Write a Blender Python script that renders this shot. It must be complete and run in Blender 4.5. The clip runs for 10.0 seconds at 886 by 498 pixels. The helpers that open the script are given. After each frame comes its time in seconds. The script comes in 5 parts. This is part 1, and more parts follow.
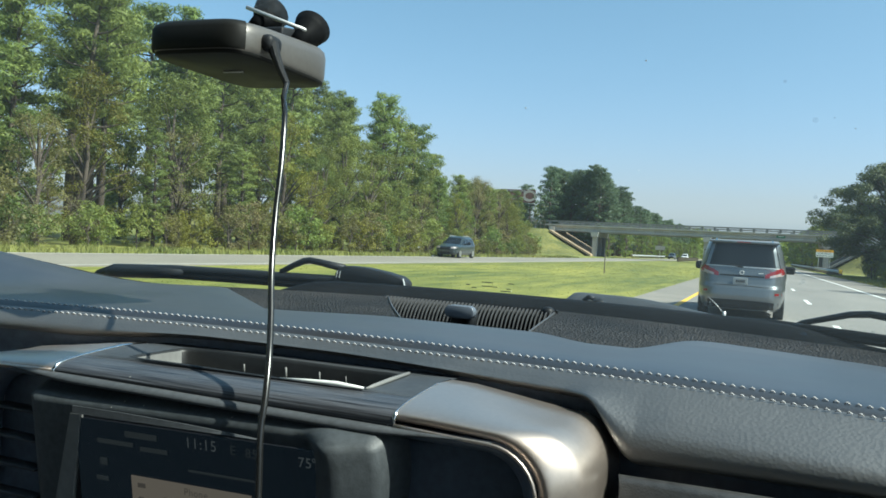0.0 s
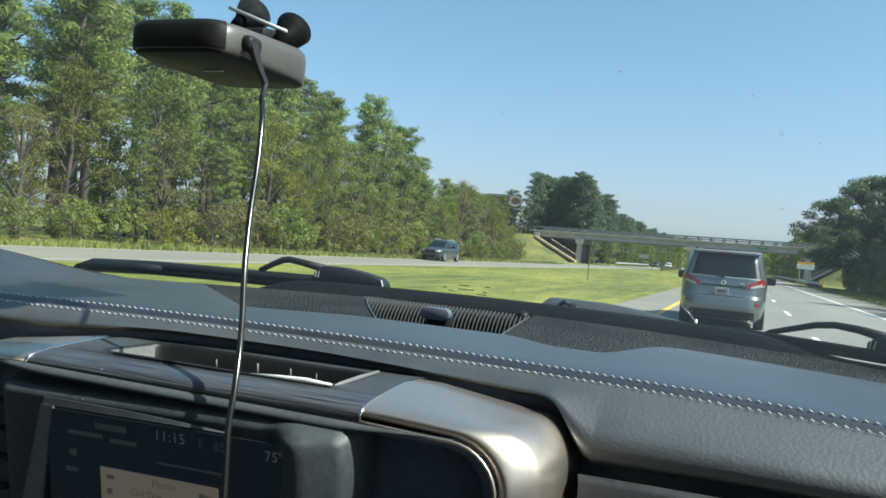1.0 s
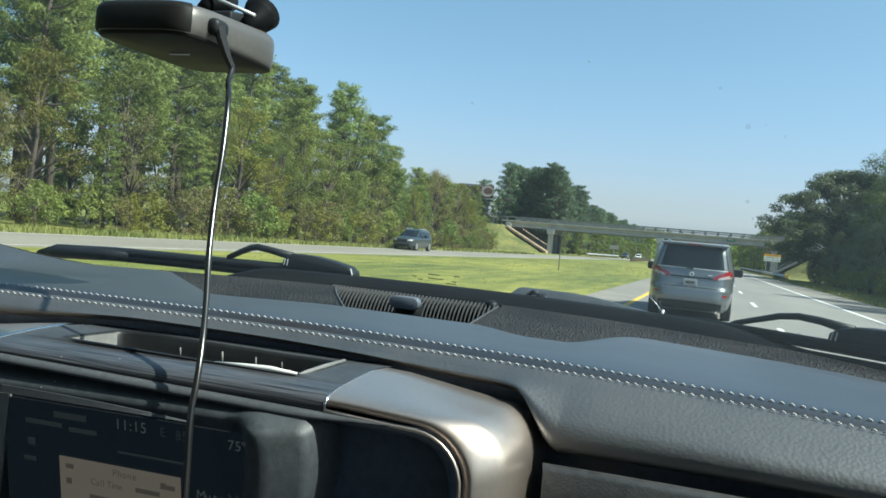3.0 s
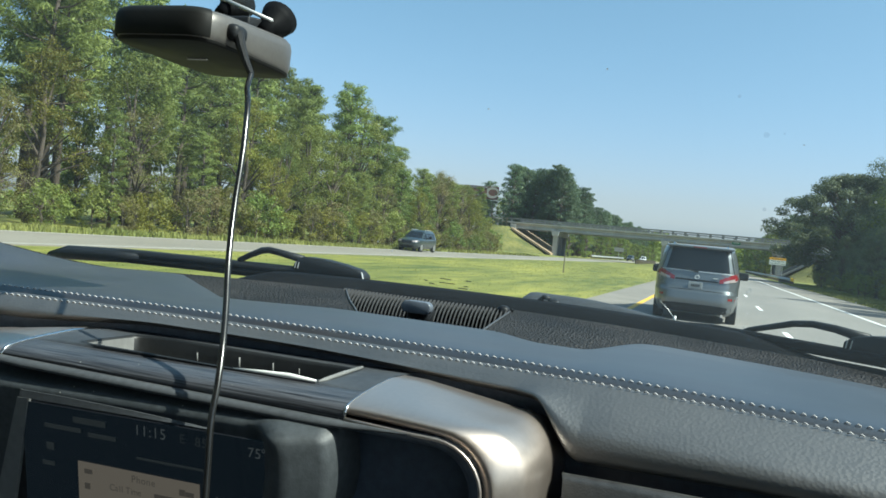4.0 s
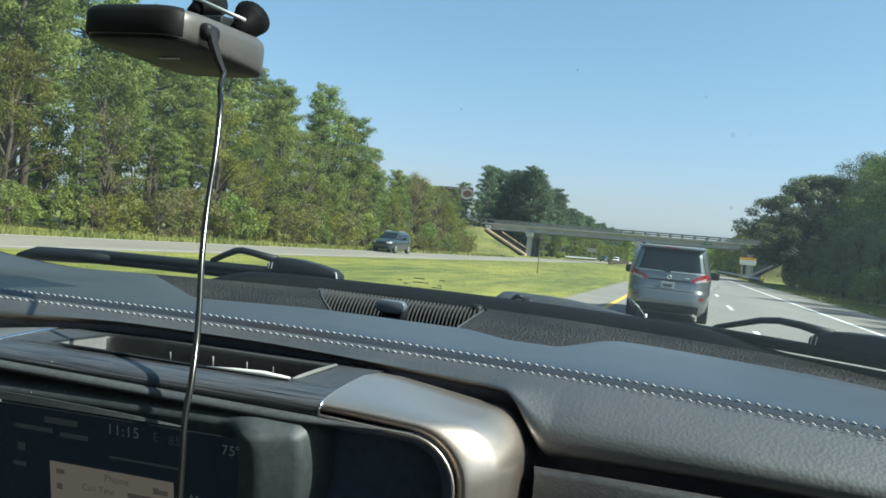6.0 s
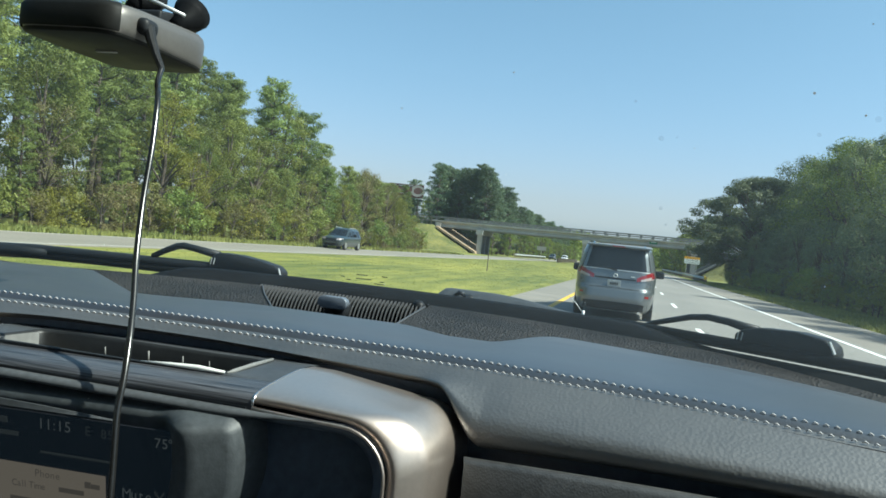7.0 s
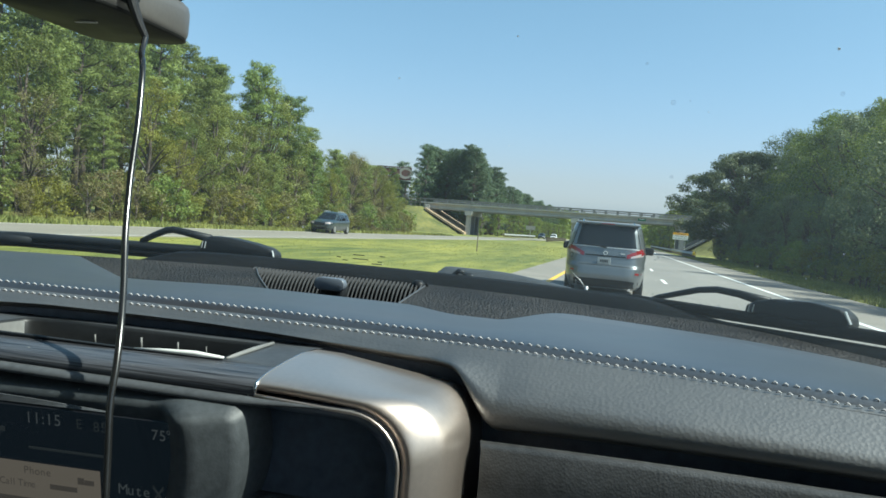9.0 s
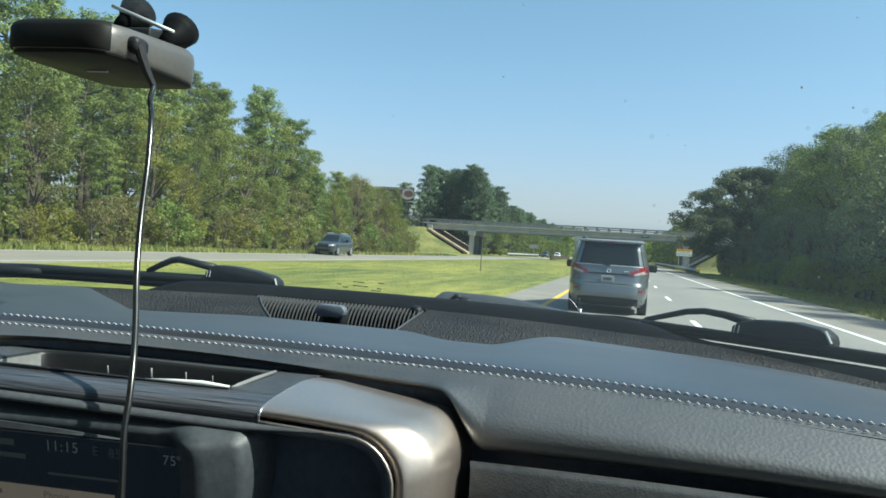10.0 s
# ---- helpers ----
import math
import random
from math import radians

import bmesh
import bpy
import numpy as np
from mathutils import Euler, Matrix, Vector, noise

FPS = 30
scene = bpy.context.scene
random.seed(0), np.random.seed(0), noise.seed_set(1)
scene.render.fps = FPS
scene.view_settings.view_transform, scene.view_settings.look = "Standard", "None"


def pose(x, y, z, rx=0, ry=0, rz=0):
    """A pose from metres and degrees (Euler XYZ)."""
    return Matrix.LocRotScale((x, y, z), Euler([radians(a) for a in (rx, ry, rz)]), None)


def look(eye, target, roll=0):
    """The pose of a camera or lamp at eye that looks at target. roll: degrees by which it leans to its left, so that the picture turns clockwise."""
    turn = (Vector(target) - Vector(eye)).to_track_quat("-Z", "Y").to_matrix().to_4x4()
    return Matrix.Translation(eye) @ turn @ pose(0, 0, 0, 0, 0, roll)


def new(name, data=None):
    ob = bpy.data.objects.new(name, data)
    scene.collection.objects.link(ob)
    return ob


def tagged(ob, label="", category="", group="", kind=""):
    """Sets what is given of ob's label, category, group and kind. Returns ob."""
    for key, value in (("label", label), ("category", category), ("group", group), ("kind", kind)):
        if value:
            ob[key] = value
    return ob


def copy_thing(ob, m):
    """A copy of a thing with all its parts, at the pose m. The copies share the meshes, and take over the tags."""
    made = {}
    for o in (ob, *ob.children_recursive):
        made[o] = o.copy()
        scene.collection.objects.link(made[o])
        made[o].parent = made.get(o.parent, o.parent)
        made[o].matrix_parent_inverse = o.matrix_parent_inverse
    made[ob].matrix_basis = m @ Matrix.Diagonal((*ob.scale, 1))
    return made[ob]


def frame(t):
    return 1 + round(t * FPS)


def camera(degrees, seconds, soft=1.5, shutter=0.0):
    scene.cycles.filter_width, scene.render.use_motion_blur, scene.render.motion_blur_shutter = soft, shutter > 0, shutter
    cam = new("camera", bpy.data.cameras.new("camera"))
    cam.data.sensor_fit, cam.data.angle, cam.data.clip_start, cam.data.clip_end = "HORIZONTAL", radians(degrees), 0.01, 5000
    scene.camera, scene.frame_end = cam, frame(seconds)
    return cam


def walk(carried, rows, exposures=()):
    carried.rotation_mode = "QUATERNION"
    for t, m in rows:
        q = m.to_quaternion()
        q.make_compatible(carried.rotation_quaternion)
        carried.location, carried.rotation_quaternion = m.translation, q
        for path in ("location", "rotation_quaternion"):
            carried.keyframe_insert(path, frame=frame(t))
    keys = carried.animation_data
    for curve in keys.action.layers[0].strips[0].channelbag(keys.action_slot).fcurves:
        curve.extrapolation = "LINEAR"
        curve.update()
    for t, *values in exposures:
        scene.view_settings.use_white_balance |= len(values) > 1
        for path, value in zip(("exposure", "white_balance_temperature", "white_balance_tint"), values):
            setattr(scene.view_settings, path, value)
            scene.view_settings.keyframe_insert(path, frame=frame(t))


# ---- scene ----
cam = camera(58.7, 10.0, 1.65)
PATH = [
    (0, (-0.001, 0.027, 1.49), (-0.743, 1.884, 1.466), 3.7),
    (0.5, (-0.004, 0.024, 1.493), (-0.729, 1.887, 1.482), 4.7),
    (1, (0.012, 0.02, 1.49), (-0.695, 1.891, 1.477), 5.1),
    (1.5, (-0.012, 0.025, 1.498), (-0.738, 1.888, 1.476), 5.5),
    (2, (0.022, 0.024, 1.483), (-0.652, 1.907, 1.441), 5.5),
    (2.5, (0.02, 0.024, 1.486), (-0.614, 1.92, 1.451), 5.5),
    (4, (0.004, 0.021, 1.493), (-0.645, 1.912, 1.462), 6.0),
    (4.5, (0.004, 0.02, 1.492), (-0.634, 1.915, 1.461), 5.9),
    (5, (0.005, 0.019, 1.491), (-0.623, 1.917, 1.464), 5.7),
    (6.5, (0.011, 0.014, 1.491), (-0.542, 1.936, 1.47), 6.1),
    (7, (0.021, 0.006, 1.492), (-0.446, 1.951, 1.477), 6.3),
    (7.5, (0.022, -0.014, 1.499), (-0.241, 1.968, 1.506), 6.5),
    (8, (0.031, -0.01, 1.492), (-0.173, 1.979, 1.479), 7.1),
    (8.5, (0.018, 0.021, 1.482), (-0.271, 1.999, 1.42), 5.5),
    (9, (0.002, 0.033, 1.485), (-0.434, 1.984, 1.426), 5.0),
    (9.5, (0.017, 0.006, 1.492), (-0.424, 1.957, 1.456), 4.4),
    (10, (0.018, 0.001, 1.495), (-0.431, 1.95, 1.486), 4.1),
]
walk(cam, [(t, look(eye, aim, roll)) for t, eye, aim, roll in PATH], [(0.0, 0.90, 6030, -4)])

# ---- light ----
SUN_AZ, SUN_EL = 94.0, 48.0          # degrees to the right of the way ahead; height
GROUND = 0.1
sky_world = bpy.data.worlds.new("sky")
scene.world = sky_world
sky_world.use_nodes = True
wn = sky_world.node_tree
sky = wn.nodes.new("ShaderNodeTexSky")
sky.sky_type, sky.sun_disc = "NISHITA", False
sky.sun_elevation, sky.sun_rotation = radians(SUN_EL), radians(SUN_AZ)
sky.air_density, sky.dust_density, sky.ozone_density = 1.0, 1.6, 2.0
# the haze of a dry autumn day is pale blue down to the horizon: one hue, its strength from the sky
apart, joined, deeper = wn.nodes.new("ShaderNodeSeparateColor"), wn.nodes.new("ShaderNodeCombineColor"), wn.nodes.new("ShaderNodeMath")
apart.mode = joined.mode = "HSV"
joined.inputs[0].default_value = 0.595
deeper.operation, deeper.inputs[1].default_value = "MULTIPLY", 1.02
wn.links.new(sky.outputs[0], apart.inputs[0])
wn.links.new(apart.outputs[1], deeper.inputs[0])
wn.links.new(deeper.outputs[0], joined.inputs[1])
wn.links.new(apart.outputs[2], joined.inputs[2])
wn.links.new(joined.outputs[0], wn.nodes["Background"].inputs[0])
wn.nodes["Background"].inputs[1].default_value = 0.094
sun_lamp = bpy.data.lights.new("sun", "SUN")
sun_lamp.energy, sun_lamp.angle, sun_lamp.color = 4.6, radians(0.55), (1.0, 0.94, 0.84)
SUN_DIR = Vector((math.sin(radians(SUN_AZ)) * math.cos(radians(SUN_EL)), math.cos(radians(SUN_AZ)) * math.cos(radians(SUN_EL)), math.sin(radians(SUN_EL))))
new("sun", sun_lamp).matrix_world = look(SUN_DIR * 300, (0, 0, 0))


# ---- materials ----
def nodes_of(name):
    m = bpy.data.materials.new(name)
    m.use_nodes = True
    return m, m.node_tree, m.node_tree.nodes["Principled BSDF"]


def surf(name, col, rough=0.6, metal=0.0, var=0.15, scale=6.0, fine=60.0, bump=0.0, bscale=200.0, dist=0.002, spec=0.5, coat=0.0,
         stretch=(1, 1, 1), voronoi=False, alt=None, object_random=0.0, island=0.0, specks=0.0):
    """A plain material with variation at two scales, uneven gloss and fine relief."""
    m, nt, p = nodes_of(name)
    n, lk = nt.nodes, nt.links
    tc = n.new("ShaderNodeTexCoord")
    mp = n.new("ShaderNodeMapping")
    mp.inputs["Scale"].default_value = stretch
    lk.new(tc.outputs["Object"], mp.inputs[0])
    mixes = []
    for sc, det in ((scale, 4.0), (fine, 6.0)):
        t = n.new("ShaderNodeTexNoise")
        t.inputs["Scale"].default_value, t.inputs["Detail"].default_value = sc, det
        lk.new(mp.outputs[0], t.inputs["Vector"])
        mixes.append(t)
    add = n.new("ShaderNodeMath")
    add.operation = "ADD"
    lk.new(mixes[0].outputs[0], add.inputs[0]), lk.new(mixes[1].outputs[0], add.inputs[1])
    ramp = n.new("ShaderNodeMapRange")
    ramp.inputs[1].default_value, ramp.inputs[2].default_value = 0.7, 1.3
    lk.new(add.outputs[0], ramp.inputs[0])
    low = tuple(c * (1 - var) for c in col)
    high = tuple(min(1.0, c * (1 + var)) for c in (alt or col))
    mix = n.new("ShaderNodeMix")
    mix.data_type = "RGBA"
    mix.inputs["A"].default_value, mix.inputs["B"].default_value = (*low, 1), (*high, 1)
    lk.new(ramp.outputs[0], mix.inputs["Factor"])
    out = mix.outputs["Result"]
    if object_random or island:
        hs = n.new("ShaderNodeHueSaturation")
        src = n.new("ShaderNodeObjectInfo").outputs["Random"] if object_random else n.new("ShaderNodeNewGeometry").outputs["Random Per Island"]
        k = object_random or island
        mr = n.new("ShaderNodeMapRange")
        mr.inputs[3].default_value, mr.inputs[4].default_value = 1 - k, 1 + k
        lk.new(src, mr.inputs[0]), lk.new(mr.outputs[0], hs.inputs["Value"]), lk.new(out, hs.inputs["Color"])
        out = hs.outputs[0]
    if specks:
        # crumbs of pale dust, a few to a hand's width
        dots, near, some, both, dusty = n.new("ShaderNodeTexVoronoi"), n.new("ShaderNodeMath"), n.new("ShaderNodeMath"), n.new("ShaderNodeMath"), n.new("ShaderNodeMix")
        dots.inputs["Scale"].default_value = 170.0
        lk.new(tc.outputs["Object"], dots.inputs["Vector"])
        near.operation, near.inputs[1].default_value = "LESS_THAN", 0.085
        lk.new(dots.outputs["Distance"], near.inputs[0])
        pick = n.new("ShaderNodeSeparateColor")
        lk.new(dots.outputs["Color"], pick.inputs[0])
        some.operation, some.inputs[1].default_value = "LESS_THAN", specks
        lk.new(pick.outputs[0], some.inputs[0])
        both.operation = "MULTIPLY"
        lk.new(near.outputs[0], both.inputs[0]), lk.new(some.outputs[0], both.inputs[1])
        dusty.data_type = "RGBA"
        dusty.inputs["B"].default_value = (0.34, 0.33, 0.31, 1)
        lk.new(both.outputs[0], dusty.inputs["Factor"]), lk.new(out, dusty.inputs["A"])
        out = dusty.outputs["Result"]
    lk.new(out, p.inputs["Base Color"])
    rr = n.new("ShaderNodeMapRange")
    rr.inputs[3].default_value, rr.inputs[4].default_value = max(0.02, rough * 0.78), min(1.0, rough * 1.22)
    lk.new(mixes[0].outputs[0], rr.inputs[0]), lk.new(rr.outputs[0], p.inputs["Roughness"])
    p.inputs["Metallic"].default_value = metal
    p.inputs["Specular IOR Level"].default_value = spec
    p.inputs["Coat Weight"].default_value = coat
    p.inputs["Coat Roughness"].default_value = 0.08
    if bump:
        b = n.new("ShaderNodeBump")
        b.inputs["Strength"].default_value, b.inputs["Distance"].default_value = bump, dist
        if voronoi:
            t = n.new("ShaderNodeTexVoronoi")
            t.inputs["Scale"].default_value = bscale
            lk.new(mp.outputs[0], t.inputs["Vector"]), lk.new(t.outputs["Distance"], b.inputs["Height"])
        else:
            t = n.new("ShaderNodeTexNoise")
            t.inputs["Scale"].default_value, t.inputs["Detail"].default_value = bscale, 3.0
            lk.new(mp.outputs[0], t.inputs["Vector"]), lk.new(t.outputs[0], b.inputs["Height"])
        lk.new(b.outputs[0], p.inputs["Normal"])
    return m


def foliage(name, dark, light, hue=0.06):
    """Leaves: a colour for each leaf, another shift for each tree, light that comes through."""
    m, nt, p = nodes_of(name)
    n, lk = nt.nodes, nt.links
    geo, info = n.new("ShaderNodeNewGeometry"), n.new("ShaderNodeObjectInfo")
    mix = n.new("ShaderNodeMix")
    mix.data_type = "RGBA"
    mix.inputs["A"].default_value, mix.inputs["B"].default_value = (*dark, 1), (*light, 1)
    lk.new(geo.outputs["Random Per Island"], mix.inputs["Factor"])
    hs = n.new("ShaderNodeHueSaturation")
    a, b = n.new("ShaderNodeMapRange"), n.new("ShaderNodeMapRange")
    a.inputs[3].default_value, a.inputs[4].default_value = 0.5 - hue, 0.5 + hue * 0.35
    b.inputs[1].default_value, b.inputs[2].default_value = 0.0, 1.0
    b.inputs[3].default_value, b.inputs[4].default_value = 0.75, 1.25
    wrap = n.new("ShaderNodeMath")
    wrap.operation, wrap.inputs[1].default_value = "MULTIPLY", 7.31
    frac = n.new("ShaderNodeMath")
    frac.operation = "FRACT"
    lk.new(info.outputs["Random"], a.inputs[0]), lk.new(info.outputs["Random"], wrap.inputs[0]), lk.new(wrap.outputs[0], frac.inputs[0])
    lk.new(frac.outputs[0], b.inputs[0])
    lk.new(a.outputs[0], hs.inputs["Hue"]), lk.new(b.outputs[0], hs.inputs["Value"]), lk.new(mix.outputs["Result"], hs.inputs["Color"])
    lk.new(hs.outputs[0], p.inputs["Base Color"])
    p.inputs["Roughness"].default_value, p.inputs["Specular IOR Level"].default_value = 0.55, 0.3
    tr, ms = n.new("ShaderNodeBsdfTranslucent"), n.new("ShaderNodeMixShader")
    lk.new(hs.outputs[0], tr.inputs[0])
    ms.inputs[0].default_value = 0.36
    lk.new(p.outputs[0], ms.inputs[1]), lk.new(tr.outputs[0], ms.inputs[2])
    lk.new(ms.outputs[0], n["Material Output"].inputs[0])
    return m


def glow(name, col, strength):
    m, nt, p = nodes_of(name)
    p.inputs["Base Color"].default_value = (0.01, 0.01, 0.012, 1)
    p.inputs["Roughness"].default_value = 0.2
    p.inputs["Emission Color"].default_value = (*col, 1)
    p.inputs["Emission Strength"].default_value = strength
    return m


def pane(name, tint, gloss, dust=0.03):
    """Thin clear glass: see-through with a faint mirror and a thin sunlit film: dust, with haze in its blue."""
    m, nt, p = nodes_of(name)
    n, lk = nt.nodes, nt.links
    n.remove(p)
    tr, gl, mix = n.new("ShaderNodeBsdfTransparent"), n.new("ShaderNodeBsdfGlossy"), n.new("ShaderNodeMixShader")
    tr.inputs[0].default_value = (*tint, 1)
    gl.inputs["Roughness"].default_value = 0.02
    mix.inputs[0].default_value = gloss
    lk.new(tr.outputs[0], mix.inputs[1]), lk.new(gl.outputs[0], mix.inputs[2])
    film, dusty = n.new("ShaderNodeBsdfTranslucent"), n.new("ShaderNodeMixShader")
    # blue tint lets the dust film double as haze before the woods
    film.inputs[0].default_value = (0.62, 0.76, 0.90, 1)
    dusty.inputs[0].default_value = dust
    lk.new(mix.outputs[0], dusty.inputs[1]), lk.new(film.outputs[0], dusty.inputs[2])
    lk.new(dusty.outputs[0], n["Material Output"].inputs[0])
    return m


LEATHER = surf("black leather", (0.017, 0.016, 0.015), 0.50, spec=1.0, var=0.45, scale=7, fine=60, bump=0.2, bscale=420, dist=0.0007, voronoi=True)
LEATHER_TOP = surf("smooth black leather", (0.0115, 0.0102, 0.0120), 0.37, spec=1.0, specks=0.012, var=0.5, scale=7, fine=40, bump=0.15, bscale=420, dist=0.0004, voronoi=True)
for m in (LEATHER, LEATHER_TOP):
    m.node_tree.nodes["Principled BSDF"].inputs["IOR"].default_value = 2.0
GLOVE = surf("black grained panel", (0.034, 0.034, 0.035), 0.5, spec=1.0, var=0.5, scale=8, fine=160, bump=0.2, bscale=700, dist=0.0007, voronoi=True)
VINYL = surf("coarse black vinyl", (0.034, 0.032, 0.031), 0.60, var=0.8, scale=9, fine=330, bump=1.0, bscale=330, dist=0.008, voronoi=True, spec=0.25)
DARK = surf("black plastic", (0.015, 0.0165, 0.019), 0.45, spec=0.18, var=0.25, scale=12, fine=150, bump=0.15, bscale=600, dist=0.0006)
SOOT = surf("grey black plastic", (0.085, 0.103, 0.135), 0.4, var=0.25, scale=12, fine=150, bump=0.15, bscale=600, dist=0.0006)
RUBBER = surf("black rubber", (0.006, 0.0065, 0.0075), 0.6, spec=0.06, var=0.3, scale=10, fine=120, bump=0.2, bscale=300, dist=0.001)
SILVER = surf("satin silver paint", (0.54, 0.455, 0.395), 0.41, metal=0.92, coat=1.0, var=0.06, scale=14, fine=300, bump=0.05, bscale=900, dist=0.0004)
SILVER.node_tree.nodes["Principled BSDF"].inputs["Coat Roughness"].default_value = 0.30
CHROME = surf("bright chrome", (0.75, 0.75, 0.76), 0.14, metal=1.0, var=0.05, scale=20, fine=100)
WOOD = surf("dark wood veneer", (0.003, 0.003, 0.004), 0.34, var=0.1, scale=14, fine=22, alt=(0.088, 0.091, 0.102), spec=0.35, coat=0.1, specks=0.10, bump=0.5, bscale=30, dist=0.0006, stretch=(0.9, 40, 55))
GREYTRIM = surf("dusty grey plastic", (0.042, 0.046, 0.052), 0.55, specks=0.14, var=0.3, scale=18, fine=220, bump=0.2, bscale=700, dist=0.0005)
THREAD = surf("pale grey thread", (0.40, 0.395, 0.40), 0.7, var=0.15, scale=60, fine=400)
SCREEN = glow("dim display glass", (0.25, 0.42, 0.62), 0.007)
DUSTY = surf("dusty olive grey plastic", (0.062, 0.066, 0.072), 0.6, var=0.25, scale=25, fine=250)
TUBGREY = surf("dark grey tray plastic", (0.013, 0.0135, 0.014), 0.5, var=0.3, scale=25, fine=250, spec=0.4)
# pale grey; on the tray end and screen side it stands for sunlight
TRAY = surf("pale grey plastic", (0.16, 0.16, 0.155), 0.6, var=0.15, scale=20, fine=150)
TEXT_ON = glow("lit characters", (0.62, 0.68, 0.72), 0.032)
TEXT_DIM = glow("dim characters", (0.5, 0.58, 0.62), 0.016)
HOUSING = surf("dusty grey screen plastic", (0.048, 0.054, 0.059), 0.55, specks=0.10, var=0.3, scale=18, fine=220, bump=0.2, bscale=700, dist=0.0005)
CARD_ON = glow("lit call panel", (0.60, 0.49, 0.40), 0.085)
CARD_INK = glow("panel ink", (0.50, 0.42, 0.36), 0.045)
DEVICE = surf("dark grey device shell", (0.012, 0.0125, 0.012), 0.55, spec=0.15, var=0.15, scale=30, fine=300)
DEVICE_SIDE = surf("taupe metallic shell", (0.14, 0.132, 0.124), 0.40, metal=0.5, var=0.08, scale=30, fine=300)
CABLE = surf("glossy black cable", (0.012, 0.012, 0.012), 0.22, var=0.2, scale=30, fine=200, spec=0.6)
CABIN = surf("grey cabin lining", (0.185, 0.19, 0.20), 0.8, var=0.1, scale=4, fine=60)
GLASS = pane("windshield glass", (0.97, 0.99, 0.985), 0.03, 0.017)
SPOT = pane("dried water film", (0.99, 0.99, 0.99), 0.0, 0.07)
DUST = surf("dried insect marks", (0.6, 0.6, 0.58), 0.9)
PRINT = surf("black glass print", (0.01, 0.01, 0.01), 0.6)

ASPHALT = surf("worn pale asphalt", (0.20, 0.19, 0.175), 0.85, var=0.22, scale=0.35, fine=14, bump=0.4, bscale=60, dist=0.01, stretch=(1, 0.25, 1))
ASPHALT_TAN = surf("sun-bleached tan asphalt", (0.215, 0.195, 0.16), 0.85, var=0.2, scale=0.35, fine=14, bump=0.4, bscale=60, dist=0.01, stretch=(1, 0.25, 1))
SHOULDER = surf("shoulder asphalt", (0.20, 0.182, 0.158), 0.9, var=0.25, scale=0.5, fine=14, bump=0.4, bscale=60, dist=0.01)
PAINT_W = surf("worn white road paint", (0.72, 0.72, 0.70), 0.7, var=0.12, scale=1.5, fine=30)
PAINT_O = surf("faded road paint", (0.36, 0.345, 0.31), 0.8, var=0.2, scale=1.5, fine=30)
PAINT_Y = surf("yellow road paint", (0.70, 0.42, 0.05), 0.7, var=0.12, scale=1.5, fine=30)
GRASS = surf("mown grass", (0.084, 0.128, 0.013), 0.9, var=0.4, scale=0.22, fine=1.6, stretch=(1, 0.16, 1), alt=(0.190, 0.180, 0.032), bump=0.3, bscale=6, dist=0.05)
BLADES = surf("grass blades", (0.12, 0.155, 0.03), 0.8, var=0.2, scale=0.15, fine=4, alt=(0.24, 0.23, 0.06), island=0.25)
BANK = surf("dry bank grass", (0.072, 0.092, 0.016), 0.9, var=0.3, scale=0.25, fine=2.2, alt=(0.150, 0.138, 0.036), bump=0.4, bscale=5, dist=0.08)
DIRT = surf("sandy dirt", (0.34, 0.25, 0.16), 0.95, var=0.25, scale=0.6, fine=8, bump=0.6, bscale=12, dist=0.05)
CONCRETE = surf("grey bridge concrete", (0.36, 0.35, 0.33), 0.85, var=0.18, scale=0.5, fine=7, bump=0.2, bscale=20, dist=0.01, stretch=(1, 1, 0.4))
DARKCON = surf("weathered and shaded dark concrete", (0.16, 0.16, 0.155), 0.9, var=0.25, scale=0.6, fine=8, bump=0.2, bscale=20, dist=0.01)
GALV = surf("galvanised steel", (0.52, 0.53, 0.53), 0.5, metal=0.5, var=0.15, scale=2, fine=25)
POST = surf("weathered timber post", (0.17, 0.14, 0.11), 0.9, var=0.25, scale=4, fine=40)
PALE = surf("pale painted pole", (0.66, 0.66, 0.64), 0.6, var=0.1)
BARK = surf("grey brown bark", (0.085, 0.066, 0.05), 0.95, var=0.35, scale=2, fine=20, bump=0.8, bscale=14, dist=0.03, stretch=(1, 1, 0.25))
LEAF = foliage("broad leaves", (0.102, 0.149, 0.033), (0.225, 0.274, 0.064), 0.03)
LEAF_Y = foliage("turning leaves", (0.120, 0.135, 0.020), (0.23, 0.228, 0.040), 0.02)
LEAF_R = foliage("russet leaves", (0.135, 0.130, 0.044), (0.235, 0.218, 0.080), 0.03)
NEEDLE = foliage("pine needles", (0.108, 0.155, 0.042), (0.245, 0.305, 0.080), 0.025)
# darker and bluer than LEAF: the outer woods' shade and haze as colour
LEAF_D = foliage("shaded evergreen leaves", (0.080, 0.114, 0.056), (0.168, 0.205, 0.100), 0.02)
NEEDLE_D = foliage("dark pine needles", (0.058, 0.098, 0.056), (0.130, 0.175, 0.088), 0.02)
SIGN_W = surf("white sign face", (0.75, 0.75, 0.73), 0.5, var=0.06)
SIGN_O = surf("orange sign face", (0.85, 0.42, 0.03), 0.5, var=0.06)
SIGN_G = surf("green sign face", (0.02, 0.16, 0.08), 0.5, var=0.08)
INK = surf("black sign ink", (0.02, 0.02, 0.02), 0.6)
YELLOW = surf("yellow reflective sheet", (0.85, 0.55, 0.04), 0.5, var=0.06)
BOARD = surf("maroon billboard print", (0.10, 0.035, 0.03), 0.5, var=0.15)
